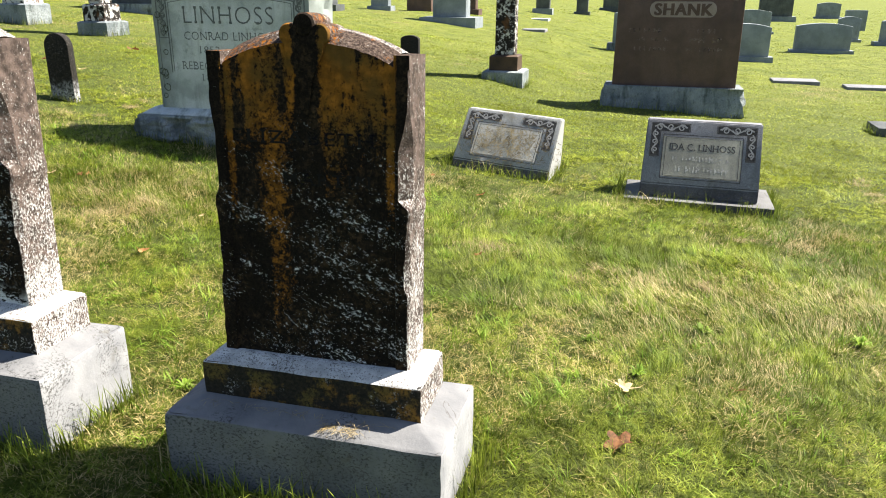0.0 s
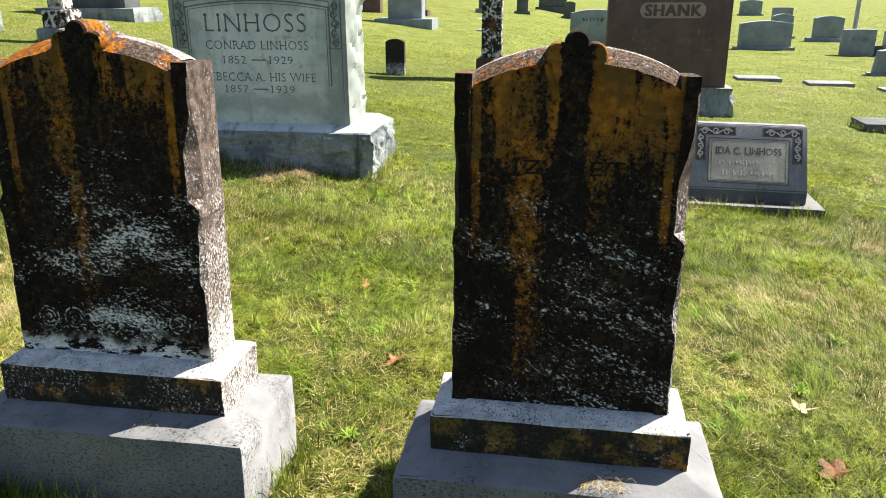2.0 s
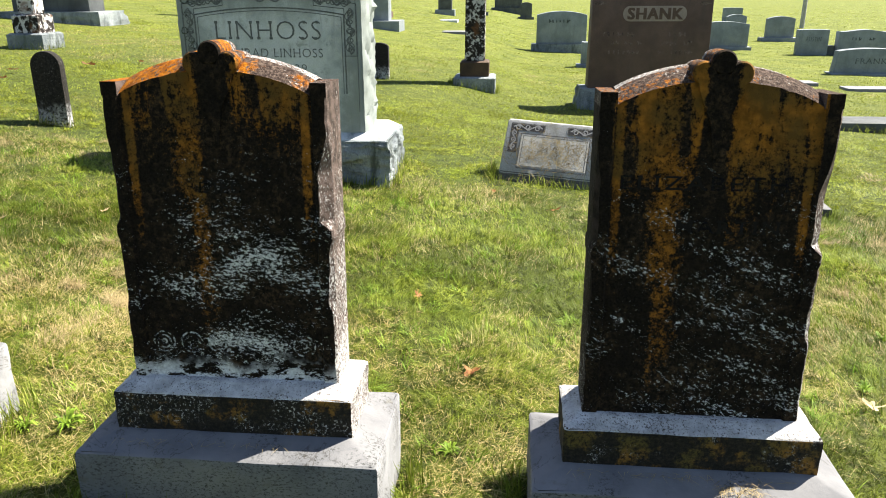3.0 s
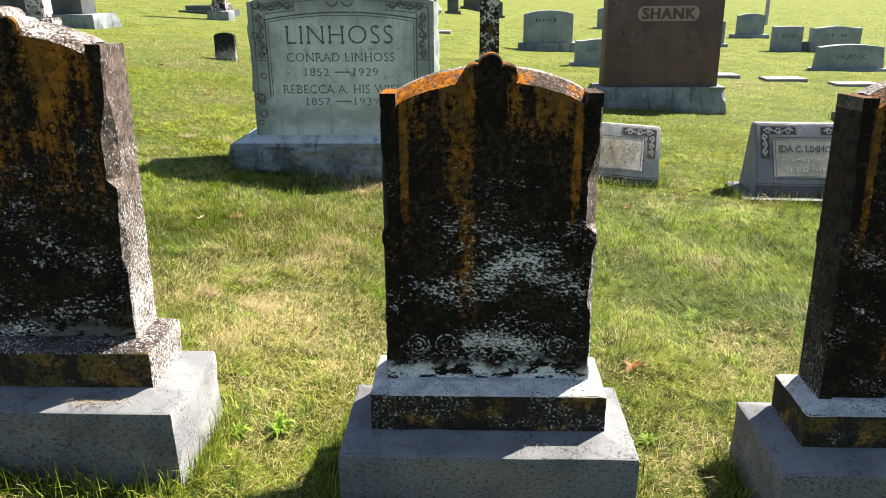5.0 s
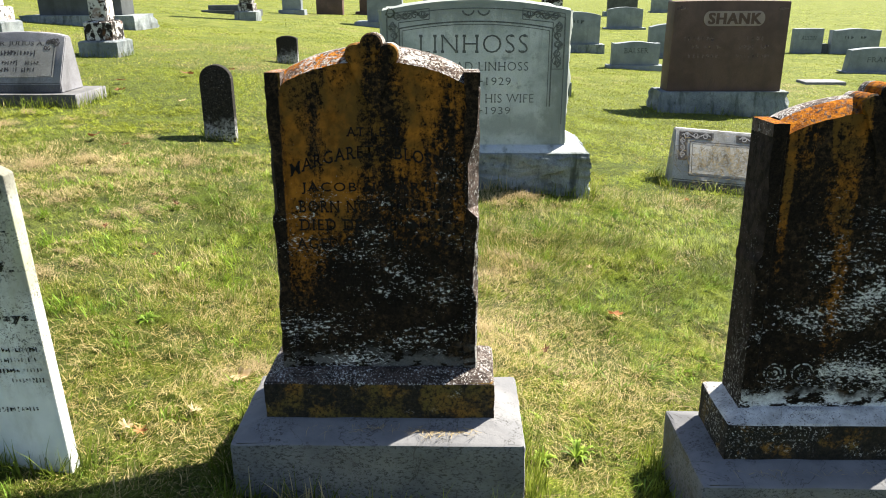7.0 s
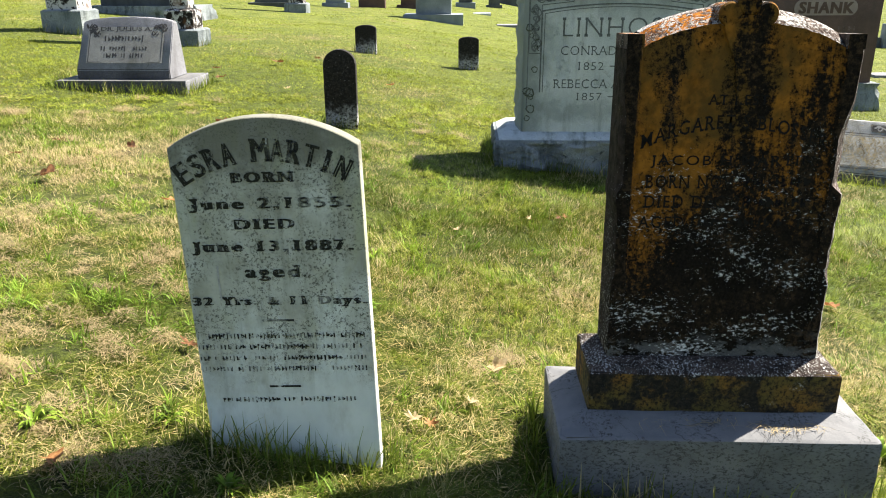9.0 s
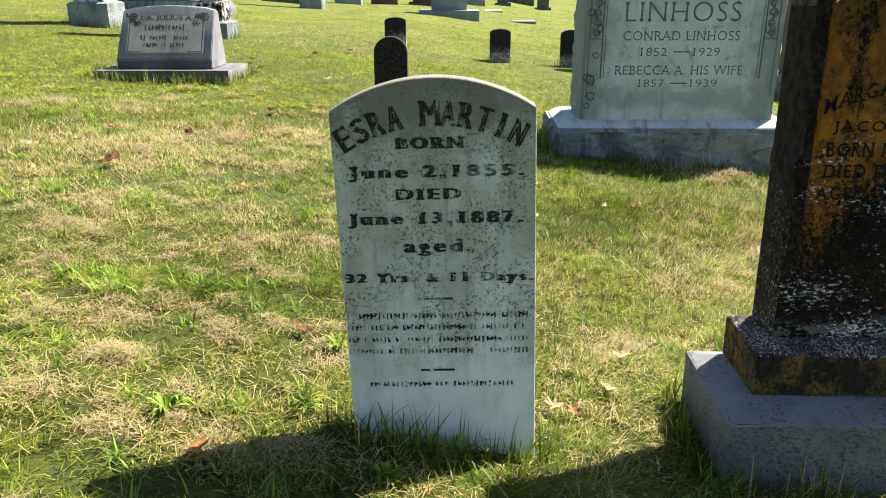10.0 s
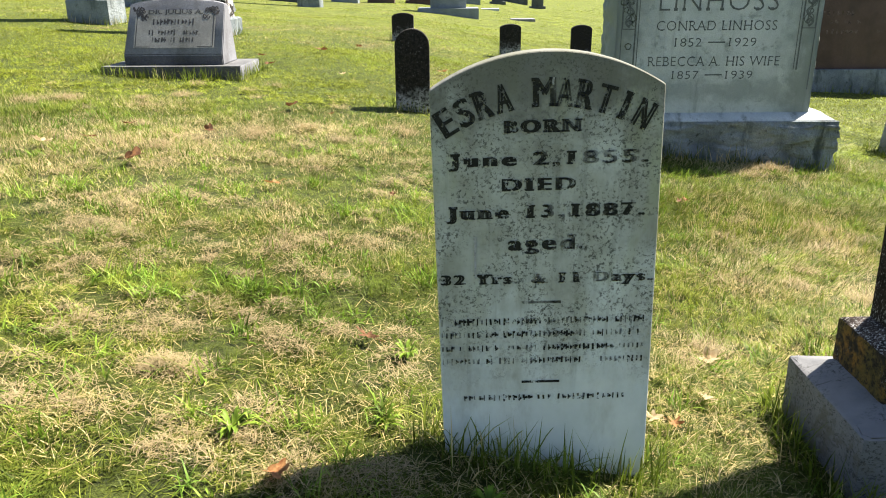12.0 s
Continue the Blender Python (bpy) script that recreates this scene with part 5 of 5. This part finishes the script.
headstone(5.30, 6.62, 16.85, 0.345, "oval", M_BLUE, 0.24, 0.12, 0.05, text="FRANK", text_z=0.5, label="low blue-grey granite headstone with sloping sides", batter=0.09)
headstone(3.0, 4.42, 32.4, 0.72, "oval", M_BLUE, 0.26, 0.14, 0.08, label=G + " on base")
headstone(8.1, 8.95, 37.5, 0.62, "flat", M_BLUE, 0.24, 0.0, label=G)
headstone(5.6, 7.3, 46.0, 1.25, "flat", M_DARK, 0.4, 0.2, 0.25, M_BLUE, label="dark granite monument on grey base far off")
headstone(9.6, 10.9, 52.0, 0.7, "oval", M_BLUE, 0.3, 0.1, 0.1, label=G)
headstone(-1.2, -0.65, 38.5, 0.85, "oval", M_DARK, 0.25, 0.10, 0.12, label="small dark headstone on base")
headstone(-2.6, -1.1, 44.0, 1.15, "oval", M_DARK, 0.4, 0.18, 0.25, label="dark granite monument far off in lawn")
headstone(-3.25, -2.75, 35.5, 1.05, "oval", M_DARK, 0.25, 0.10, 0.12, label="small dark headstone on base")
headstone(-4.55, -4.0, 32.0, 1.15, "flat", M_DARK, 0.3, 0.12, 0.2, M_BLUE, label="dark headstone on grey base")
headstone(-5.50, -4.62, 19.85, 1.75, "flat", M_BLUE, 0.5, 0.30, 0.16, M_BLUE, label="tall blue-grey granite monument on wide base")
headstone(-6.3, -5.5, 25.0, 1.35, "flat", M_RED, 0.35, 0.12, 0.12, M_RED, label="reddish granite monument on base")
headstone(-7.5, -6.7, 24.0, 1.30, "flat", M_RED, 0.35, 0.0, label="reddish granite block monument")
headstone(-8.3, -7.75, 22.9, 1.5, "flat", M_BLUE, 0.3, 0.10, 0.12, label="blue-grey granite headstone on low base")
headstone(-10.75, -9.25, 14.0, 2.1, "flat", M_DARK, 0.55, 0.28, 0.18, M_GREY_ROCK, rough=True, label="large dark granite monument on pale rough base", z=0.98)
headstone(-9.75, -8.6, 20.6, 1.15, "flat", M_DARK, 0.4, 0.15, 0.1, label="low dark granite monument in lawn")


def flush_marker(x0, x1, y0, y1, mat, high, label):
    xc, yc = (x0 + x1) / 2, (y0 + y1) / 2
    z = ground_z(xc, yc)
    root = thing("flush_marker", pose(xc, yc, z), label, "grave marker", "flat markers")
    part("stone", block(-(x1 - x0) / 2, (x1 - x0) / 2, -(y1 - y0) / 2, (y1 - y0) / 2, -0.2, high, 0, 0, 0.012, 3, 0.003, x0), mat, root)
    claim(x0, x1, y0, y1)


flush_marker(2.22, 3.0, 14.95, 15.45, M_STEEL, 0.055, "low grey granite flush marker in lawn")
flush_marker(3.36, 4.12, 14.55, 15.0, M_STEEL, 0.055, "low grey granite flush marker in lawn")
flush_marker(4.42, 5.2, 14.0, 14.4, M_STEEL, 0.055, "low grey flush marker in lawn")
flush_marker(2.66, 3.7, 9.75, 10.3, M_DARK, 0.12, "low dark granite flush marker in lawn")
flush_marker(-3.4, -2.76, 21.3, 21.9, M_STEEL, 0.055, "low grey flush marker in lawn")
flush_marker(-4.0, -3.4, 27.0, 27.6, M_GREY, 0.06, "low grey flush marker in lawn")


def white_post():
    x, y = 11.3, 36.5
    root = thing("post", pose(x, y, ground_z(x, y)), "slim white painted post standing in the lawn", "post")
    bm = bmesh.new()
    bmesh.ops.create_cone(bm, cap_ends=True, segments=16, radius1=0.10, radius2=0.09, depth=1.9)
    bmesh.ops.translate(bm, verts=bm.verts[:], vec=(0, 0, 0.85))
    part("shaft", bm, M_WHITE, root)


white_post()


# ---- fallen leaves, weeds and clippings ----
def leaf_mesh(kind, seed):
    rng = random.Random(seed)
    bm = bmesh.new()
    lobes = 5 if kind == "maple" else 7
    n = 36
    rim, mid = [], []
    curl = rng.uniform(0.15, 0.5)
    fold = rng.uniform(-0.6, 0.6)
    for k in range(n):
        a = 2 * math.pi * k / n
        if kind == "maple":
            r = 0.55 + 0.38 * abs(math.cos(lobes * a / 2)) ** 1.6 + 0.06 * rng.uniform(-1, 1)
            sx = 1.0
        else:
            r = 0.66 + 0.30 * math.cos(lobes * a) + 0.06 * rng.uniform(-1, 1)
            sx = 0.55
        for scale, store in ((1.0, rim), (0.5, mid)):
            x, y = r * scale * math.cos(a) * sx, r * scale * math.sin(a)
            z = curl * (x * x + y * y) + fold * x * y + 0.10 * scale * math.sin(3 * a + seed)
            store.append(bm.verts.new((x, y, z)))
    core = bm.verts.new((0, 0, 0))
    for k in range(n):
        q = (k + 1) % n
        bm.faces.new((mid[k], mid[q], rim[q], rim[k]))
        bm.faces.new((core, mid[q], mid[k]))
    tail = [bm.verts.new(p) for p in ((0.03, -0.5, 0.05), (-0.03, -0.5, 0.05), (-0.02, -1.35, 0.18), (0.02, -1.35, 0.18))]
    bm.faces.new(tail)
    for f in bm.faces:
        f.smooth = True
    me = bpy.data.meshes.new("leaf")
    bm.to_mesh(me)
    bm.free()
    return me


LEAF_MESHES = {}
for li, (mat, word) in enumerate(((M_LEAF_BROWN, "brown"), (M_LEAF_TAN, "tan"), (M_LEAF_ORANGE, "orange"))):
    for lj, kind in enumerate(("oak", "maple")):
        me = leaf_mesh(kind, 3 + li * 2 + lj)
        me.materials.append(mat)
        LEAF_MESHES[(word, kind)] = me

FALLEN = ((0.025, 2.70, "tan", "oak", 0.085), (0.02, 2.29, "brown", "maple", 0.07), (0.45, 2.81, "brown", "oak", 0.045), (-1.08, 5.17, "orange", "oak", 0.06), (-0.82, 3.9, "orange", "oak", 0.045),
          (-1.53, 2.72, "orange", "maple", 0.05), (-1.84, 3.42, "orange", "oak", 0.05), (-2.52, 3.29, "orange", "maple", 0.05), (-1.53, 5.49, "orange", "oak", 0.05), (-3.68, 4.26, "brown", "oak", 0.05),
          (-2.54, 3.91, "tan", "oak", 0.045), (-2.91, 2.86, "brown", "oak", 0.045), (-4.38, 2.0, "tan", "oak", 0.05), (-4.33, 1.985, "orange", "oak", 0.048), (-4.2, 2.13, "tan", "oak", 0.05),
          (-4.11, 2.39, "tan", "maple", 0.055), (-4.83, 3.48, "brown", "oak", 0.045), (-5.2, 3.76, "brown", "oak", 0.045), (-4.98, 4.24, "brown", "oak", 0.05), (-6.02, 5.52, "brown", "maple", 0.07),
          (-5.74, 5.38, "brown", "oak", 0.06), (-6.5, 3.94, "brown", "maple", 0.08), (-5.75, 3.73, "orange", "oak", 0.065), (-6.34, 4.67, "brown", "maple", 0.06), (-5.16, 2.28, "brown", "oak", 0.05),
          (-4.27, 3.84, "tan", "oak", 0.05), (-3.86, 4.2, "tan", "oak", 0.05), (-3.64, 4.29, "orange", "oak", 0.04), (-7.08, 4.2, "tan", "maple", 0.07), (-6.9, 4.34, "brown", "oak", 0.06),
          (-6.82, 4.7, "brown", "oak", 0.06), (-6.34, 8.6, "brown", "maple", 0.10), (-6.8, 7.9, "brown", "oak", 0.08), (-5.03, 8.0, "orange", "oak", 0.08), (-5.28, 1.62, "orange", "maple", 0.04),
          (-6.6, 7.4, "brown", "maple", 0.07), (-5.9, 7.1, "tan", "oak", 0.07), (-6.0, 9.2, "brown", "oak", 0.09))
for k, (x, y, word, kind, size) in enumerate(FALLEN):
    rng = random.Random(100 + k)
    ob = new("fallen_leaf", LEAF_MESHES[(word, kind)])
    ob.matrix_world = pose(x, y, ground_z(x, y) + (0.045 if y > 3 else 0.034), rng.uniform(-18, 18), rng.uniform(-18, 18), rng.uniform(0, 360)) @ Matrix.Diagonal((size * 0.85, size * rng.uniform(0.55, 0.9), size * 0.85, 1))
    tagged(ob, "dry " + word + " " + kind + " leaf lying on the grass", "leaf", "fallen leaves")


def weed(x, y, size, count, seed):
    rng = random.Random(seed)
    bm = bmesh.new()
    for k in range(count):
        a = rng.uniform(0, 2 * math.pi)
        ln, wd, up = size * rng.uniform(0.6, 1.1), size * rng.uniform(0.04, 0.08), rng.uniform(0.7, 1.9)
        prev = None
        for q in range(5):
            u = q / 4
            d, z = ln * u * (1 - 0.25 * up * u), ln * up * (u - 0.75 * u * u)
            w = wd * math.sin(math.pi * min(0.96, 0.12 + u * 0.88))
            cx, cy = d * math.cos(a), d * math.sin(a)
            pair = [bm.verts.new((cx - w * math.sin(a), cy + w * math.cos(a), z + 0.3 * w)), bm.verts.new((cx, cy, z)), bm.verts.new((cx + w * math.sin(a), cy - w * math.cos(a), z + 0.3 * w))]
            if prev:
                bm.faces.new((prev[0], prev[1], pair[1], pair[0]))
                bm.faces.new((prev[1], prev[2], pair[2], pair[1]))
            prev = pair
    for f in bm.faces:
        f.smooth = True
    me = bpy.data.meshes.new("weed")
    bm.to_mesh(me)
    bm.free()
    me.materials.append(M_WEED)
    ob = new("weed_plant", me)
    ob.matrix_world = pose(x, y, ground_z(x, y) + 0.005, 0, 0, 0)
    tagged(ob, "low bright green broadleaf weed growing in the lawn", "weed", "lawn weeds")


for k, (x, y, s) in enumerate(((-2.89, 2.10, 0.15), (-3.01, 2.06, 0.11), (-5.07, 1.86, 0.11), (-5.42, 1.78, 0.13), (-4.83, 1.60, 0.10), (-5.04, 2.22, 0.12), (1.05, 3.52, 0.12), (-1.58, 2.2, 0.10), (0.07, 2.87, 0.10),
                                (-4.62, 2.8, 0.12), (-4.66, 3.37, 0.13), (-0.15, 3.1, 0.10), (0.35, 3.35, 0.12), (-1.95, 2.25, 0.09))):
    weed(x, y, s * 0.62, 34, 200 + k)


# ---- grass ----
rng = np.random.RandomState(4)


def free_of_stones(x, y, pad=0.0):
    ok = np.ones(len(x), bool)
    for a, b, c, d in FOOTPRINTS:
        ok &= ~((x > a - pad) & (x < b + pad) & (y > c - pad) & (y < d + pad))
    return ok


def blades(name, x, y, length, width, segments, lay, material, label, lift=0.0, dry_add=0.0, z=None, wild=1.25, flat=1.0):
    """Bent grass blades as thin strips; they lean along a wandering direction and each its own way."""
    n = len(x)
    swirl = field(x * 1.1, y * 1.1, 21) * 3.2 + field(x * 9.0, y * 9.0, 22) * 2.2 * min(1.0, wild)
    ang = swirl + rng.normal(0, wild, n) * (1 + 1.2 * np.clip((-4.5 - x) / 0.5, 0, 1))
    lean = np.clip(lay + rng.normal(0, 0.36, n) + 0.25 * field(x * 2.0, y * 2.0, 23), 0.05, 1.45)
    spin = ang + math.pi / 2 + rng.normal(0, 0.5, n)
    dx, dy = np.cos(ang), np.sin(ang)
    wx, wy = np.cos(spin), np.sin(spin)
    z0 = (lie(x, y) + 0.02 * np.clip(field(x * 10, y * 10, 33), -0.2, 1) * (y < 7) if z is None else z) - 0.004 + lift
    rows = []
    for k in range(segments + 1):
        u = k / segments
        a = lean * (0.45 + 0.75 * u)
        h, d = length * u * np.cos(a * 0.9) * flat, length * u * np.sin(a)
        w = width * (1 - 0.88 * u ** 1.5) * 0.5
        cx, cy, cz = x + dx * d, y + dy * d, z0 + h
        if k < segments:
            rows.append(np.stack([cx - wx * w, cy - wy * w, cz], 1))
            rows.append(np.stack([cx + wx * w, cy + wy * w, cz], 1))
        else:
            rows.append(np.stack([cx, cy, cz], 1))
    per = 2 * segments + 1
    co = np.stack(rows, 1).reshape(-1, 3)
    start = (np.arange(n) * per)[:, None]
    tris = []
    for k in range(segments - 1):
        a = 2 * k
        tris += [(a, a + 1, a + 3), (a, a + 3, a + 2)]
    tris.append((2 * segments - 2, 2 * segments - 1, 2 * segments))
    faces = np.concatenate([start + np.array(t)[None, :] for t in tris], 0)
    dry = np.repeat(np.clip(dryness(x, y) + dry_add, 0, 1), per)
    me = mesh_from(name, co, faces, material, dry)
    me.polygons.foreach_set("use_smooth", np.ones(len(me.polygons), bool))
    return tagged(new(name, me), label, "grass", kind="stuff")


def scatter(x0, x1, y0, y1, density, tuft=12, spread=0.018, gaps=1.0):
    """Tufted random points; dense over the stretch of lawn that lies open from the row of graves, thinning out beyond it."""
    n = int((x1 - x0) * (y1 - y0) * density / tuft)
    x, y = rng.uniform(x0, x1, n), rng.uniform(y0, y1, n)
    out = np.maximum(np.minimum(-5.3 - 0.59 * y, -0.3 - 1.02 * y) - x, x - np.maximum(0.35 + 0.29 * y, -1.9 + 0.57 * y))
    keep = rng.uniform(0, 1, n) < np.exp(-np.maximum(out, 0) / (0.25 + 0.05 * y))
    keep &= field(x * 6.5, y * 6.5, 41) > rng.uniform(-1.7, -0.4, n) - 1.5 * (1 - gaps)
    keep &= (field(x * 15, y * 15, 43) > rng.uniform(-0.75, 0.40, n)) | (x > -4.75) | (y > 4.2)
    x, y = np.repeat(x[keep], tuft), np.repeat(y[keep], tuft)
    x, y = x + rng.normal(0, spread, len(x)), y + rng.normal(0, spread, len(y))
    ok = free_of_stones(x, y)
    return x[ok], y[ok]


def height_of(x, y, lo, hi):
    """Blade lengths: patches of longer and shorter growth."""
    k = np.clip(0.5 + 0.6 * field(x * 2.4, y * 2.4, 31), 0, 1)
    k = np.clip(k + 0.55 * field(x * 11, y * 11, 33), 0, 1.2) * (1 - 0.5 * np.clip((-4.6 - x) / 0.8, 0, 1))
    return rng.uniform(lo, lo + (hi - lo) * (0.45 + 0.75 * k), len(x))


GREEN = "short mown green grass with straw-coloured dry blades"
# a flat-lying thatch, then the standing blades over it
x, y = scatter(-8.0, 2.4, 1.0, 3.3, 17000, 5, 0.03, 0.0)
blades("thatch", x, y, rng.uniform(0.03, 0.075, len(x)), rng.uniform(0.002, 0.0042, len(x)), 1, 1.3, M_THATCH, "matted thatch of short green and dry grass", 0.006, 0.05, wild=2.5, flat=0.55)
x, y = scatter(-8.0, 2.4, 1.0, 3.3, 12500, 9, 0.02)
blades("grass", x, y, height_of(x, y, 0.025, 0.082), rng.uniform(0.0016, 0.0034, len(x)), 2, 1.0, M_GRASS, GREEN)
x, y = scatter(-9.4, 3.6, 3.3, 5.7, 17500, 7, 0.022, 0.6)
blades("grass", x, y, height_of(x, y, 0.028, 0.075), rng.uniform(0.0028, 0.0052, len(x)), 1, 1.08, M_GRASS, GREEN)
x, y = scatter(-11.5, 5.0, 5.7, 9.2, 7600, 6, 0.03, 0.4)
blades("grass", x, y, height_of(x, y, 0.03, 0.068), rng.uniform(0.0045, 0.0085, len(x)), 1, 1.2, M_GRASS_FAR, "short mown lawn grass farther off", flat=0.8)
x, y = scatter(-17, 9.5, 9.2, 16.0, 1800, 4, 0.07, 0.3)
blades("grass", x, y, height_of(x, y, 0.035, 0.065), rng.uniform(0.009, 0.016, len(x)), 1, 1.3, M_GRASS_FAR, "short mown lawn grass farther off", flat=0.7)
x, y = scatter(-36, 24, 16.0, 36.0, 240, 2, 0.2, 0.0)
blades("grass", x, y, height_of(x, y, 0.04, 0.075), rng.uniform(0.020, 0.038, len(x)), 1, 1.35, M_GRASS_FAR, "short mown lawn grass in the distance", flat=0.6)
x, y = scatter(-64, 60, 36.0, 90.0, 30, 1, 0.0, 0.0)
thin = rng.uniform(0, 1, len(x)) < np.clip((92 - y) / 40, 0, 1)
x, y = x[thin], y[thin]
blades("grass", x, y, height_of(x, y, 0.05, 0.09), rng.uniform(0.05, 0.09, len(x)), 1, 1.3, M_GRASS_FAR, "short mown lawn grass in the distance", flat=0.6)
# the strip walked over
x, y = rng.uniform(-9.5, 4.5, 170000), rng.uniform(-2.6, 1.1, 170000)
ok = rng.uniform(0, 1, len(x)) < np.clip(np.minimum((x + 9.5) / 2.5, np.minimum((4.5 - x) / 2.5, (y + 2.6) / 1.6)), 0, 1)
x, y = x[ok], y[ok]
blades("grass", x, y, height_of(x, y, 0.028, 0.08), rng.uniform(0.0035, 0.0065, len(x)), 1, 1.0, M_GRASS, GREEN)

# coarse bright clumps scattered through the lawn
x, y = scatter(-7.6, 2.0, 1.1, 5.2, 420, 17, 0.024)
mx, my = scatter(-7.6, -4.95, 1.1, 3.6, 700, 15, 0.022)
x, y = np.concatenate([x, mx]), np.concatenate([y, my])
blades("coarse_grass", x, y, rng.uniform(0.04, 0.09, len(x)), rng.uniform(0.004, 0.0075, len(x)), 3, 0.85, M_WEED, "coarse bright green crabgrass clumps in the lawn", dry_add=-0.3)

# swathes of longer fine grass lying over
x, y = scatter(-7.0, 2.2, 1.15, 4.6, 5200, 14, 0.025, 0.3)
lying = field(x * 1.5, y * 1.5, 51) > 0.10 + 0.7 * np.clip((-4.6 - x) / 0.4, 0, 1) + 0.3 * rng.uniform(-1, 1, len(x))
x, y = x[lying], y[lying]
blades("long_grass", x, y, rng.uniform(0.06, 0.12, len(x)), rng.uniform(0.0018, 0.0034, len(x)), 3, 1.1, M_GRASS, "longer fine grass lying over in swathes", dry_add=-0.08, wild=0.35)

# longer uncut tufts along the foot of every near stone
tx, ty = [], []
for a, b, c, d in FOOTPRINTS:
    if c > 12.5:
        continue
    k = 1.0 if c < 3 else (0.6 if c < 7 else 0.3)
    for ax, ay, bx, by in ((a, c, b, c), (a, c, a, d), (b, c, b, d)):
        m = int(max(abs(bx - ax), abs(by - ay)) * 420 * k)
        u = rng.uniform(-0.02, 1.02, m)
        off = np.abs(rng.normal(0, 0.035, m)) + 0.004
        side = -1 if ax == a and bx == a else 1
        if ay == by:
            tx.append(ax + (bx - ax) * u)
            ty.append(ay - off)
        else:
            tx.append(ax + side * off)
            ty.append(ay + (by - ay) * u)
tx, ty = np.concatenate(tx), np.concatenate(ty)
blades("grass_tufts", tx, ty, rng.uniform(0.06, 0.15, len(tx)), rng.uniform(0.003, 0.006, len(tx)), 3, 0.45, M_GRASS, "longer uncut grass tufts along the stones", dry_add=-0.12)

# loose straw in matted wads over the dry patches
sx, sy = [], []
for px, py, pr in STRAW_SPOTS:
    if py < 7 and (px > -4.9 or py > 4):
        for _ in range(int(2 + pr * 10)):
            m = rng.randint(50, 190)
            cx, cy, cr = px + rng.normal(0, pr * 0.8), py + rng.normal(0, pr * 0.6), rng.uniform(0.018, 0.05)
            sx.append(cx + rng.normal(0, cr * 1.3, m))
            sy.append(cy + rng.normal(0, cr, m))
sx, sy = np.concatenate(sx), np.concatenate(sy)
ok = free_of_stones(sx, sy)

# raised matted wads left by the mower where the lawn is thin
wx, wy, wz, wl = [], [], [], []
heaps = [(rng.uniform(-7.6, -4.98), rng.uniform(1.3, 4.6)) for _ in range(150)]
heaps += [(px + rng.normal(0, pr * 0.6), py + rng.normal(0, pr * 0.4)) for px, py, pr in STRAW_SPOTS if px < -4.9 and py < 4 for _ in range(6)]
for cx, cy in heaps:
    cr = rng.uniform(0.010, 0.042)
    m = int(rng.uniform(4800, 7600) * cr)
    u, v = rng.normal(0, cr * 1.6, m), rng.normal(0, cr, m)
    wx.append(cx + u)
    wy.append(cy + v)
    wz.append(lie(cx + u, cy + v) + 0.010 + rng.uniform(0.2, 1.0, m) * 1.3 * cr * np.exp(-(u * u + v * v) / (2 * cr * cr)))
    wl.append(rng.uniform(0.015, 0.05, m))
wx, wy, wz, wl = (np.concatenate(a) for a in (wx, wy, wz, wl))
blades("straw", wx, wy, wl, rng.uniform(0.0014, 0.003, len(wx)), 2, 1.3, M_STRAW, "matted wads of dry straw clippings on thin lawn", 0.0, 0.6, wz, wild=3.0, flat=0.5)
blades("straw", sx[ok], sy[ok], rng.uniform(0.03, 0.085, ok.sum()), rng.uniform(0.0014, 0.003, ok.sum()), 2, 1.3, M_STRAW, "loose dry straw clippings lying on the lawn", 0.022, 0.6)


def clippings(x0, x1, y0, y1, z, count, seed):
    r2 = np.random.RandomState(seed)
    x, y = r2.uniform(x0, x1, count), r2.uniform(y0, y1, count)
    blades("straw_clippings", x, y, r2.uniform(0.02, 0.055, count), np.full(count, 0.0016), 2, 1.45, M_STRAW, "dry grass clippings scattered on the plinth top", 0.004, 0.6, np.full(count, z) + r2.uniform(0, 0.003, count), flat=0.12)


clippings(-0.82, -0.70, 1.735, 1.775, 0.300, 110, 1)
clippings(-1.22, -0.60, 1.77, 1.81, 0.310, 90, 2)
clippings(-3.42, -3.24, 1.79, 1.84, 0.450, 90, 3)
clippings(-3.75, -3.40, 1.80, 1.85, 0.455, 60, 4)
clippings(-2.50, -2.00, 1.73, 1.78, 0.362, 60, 5)
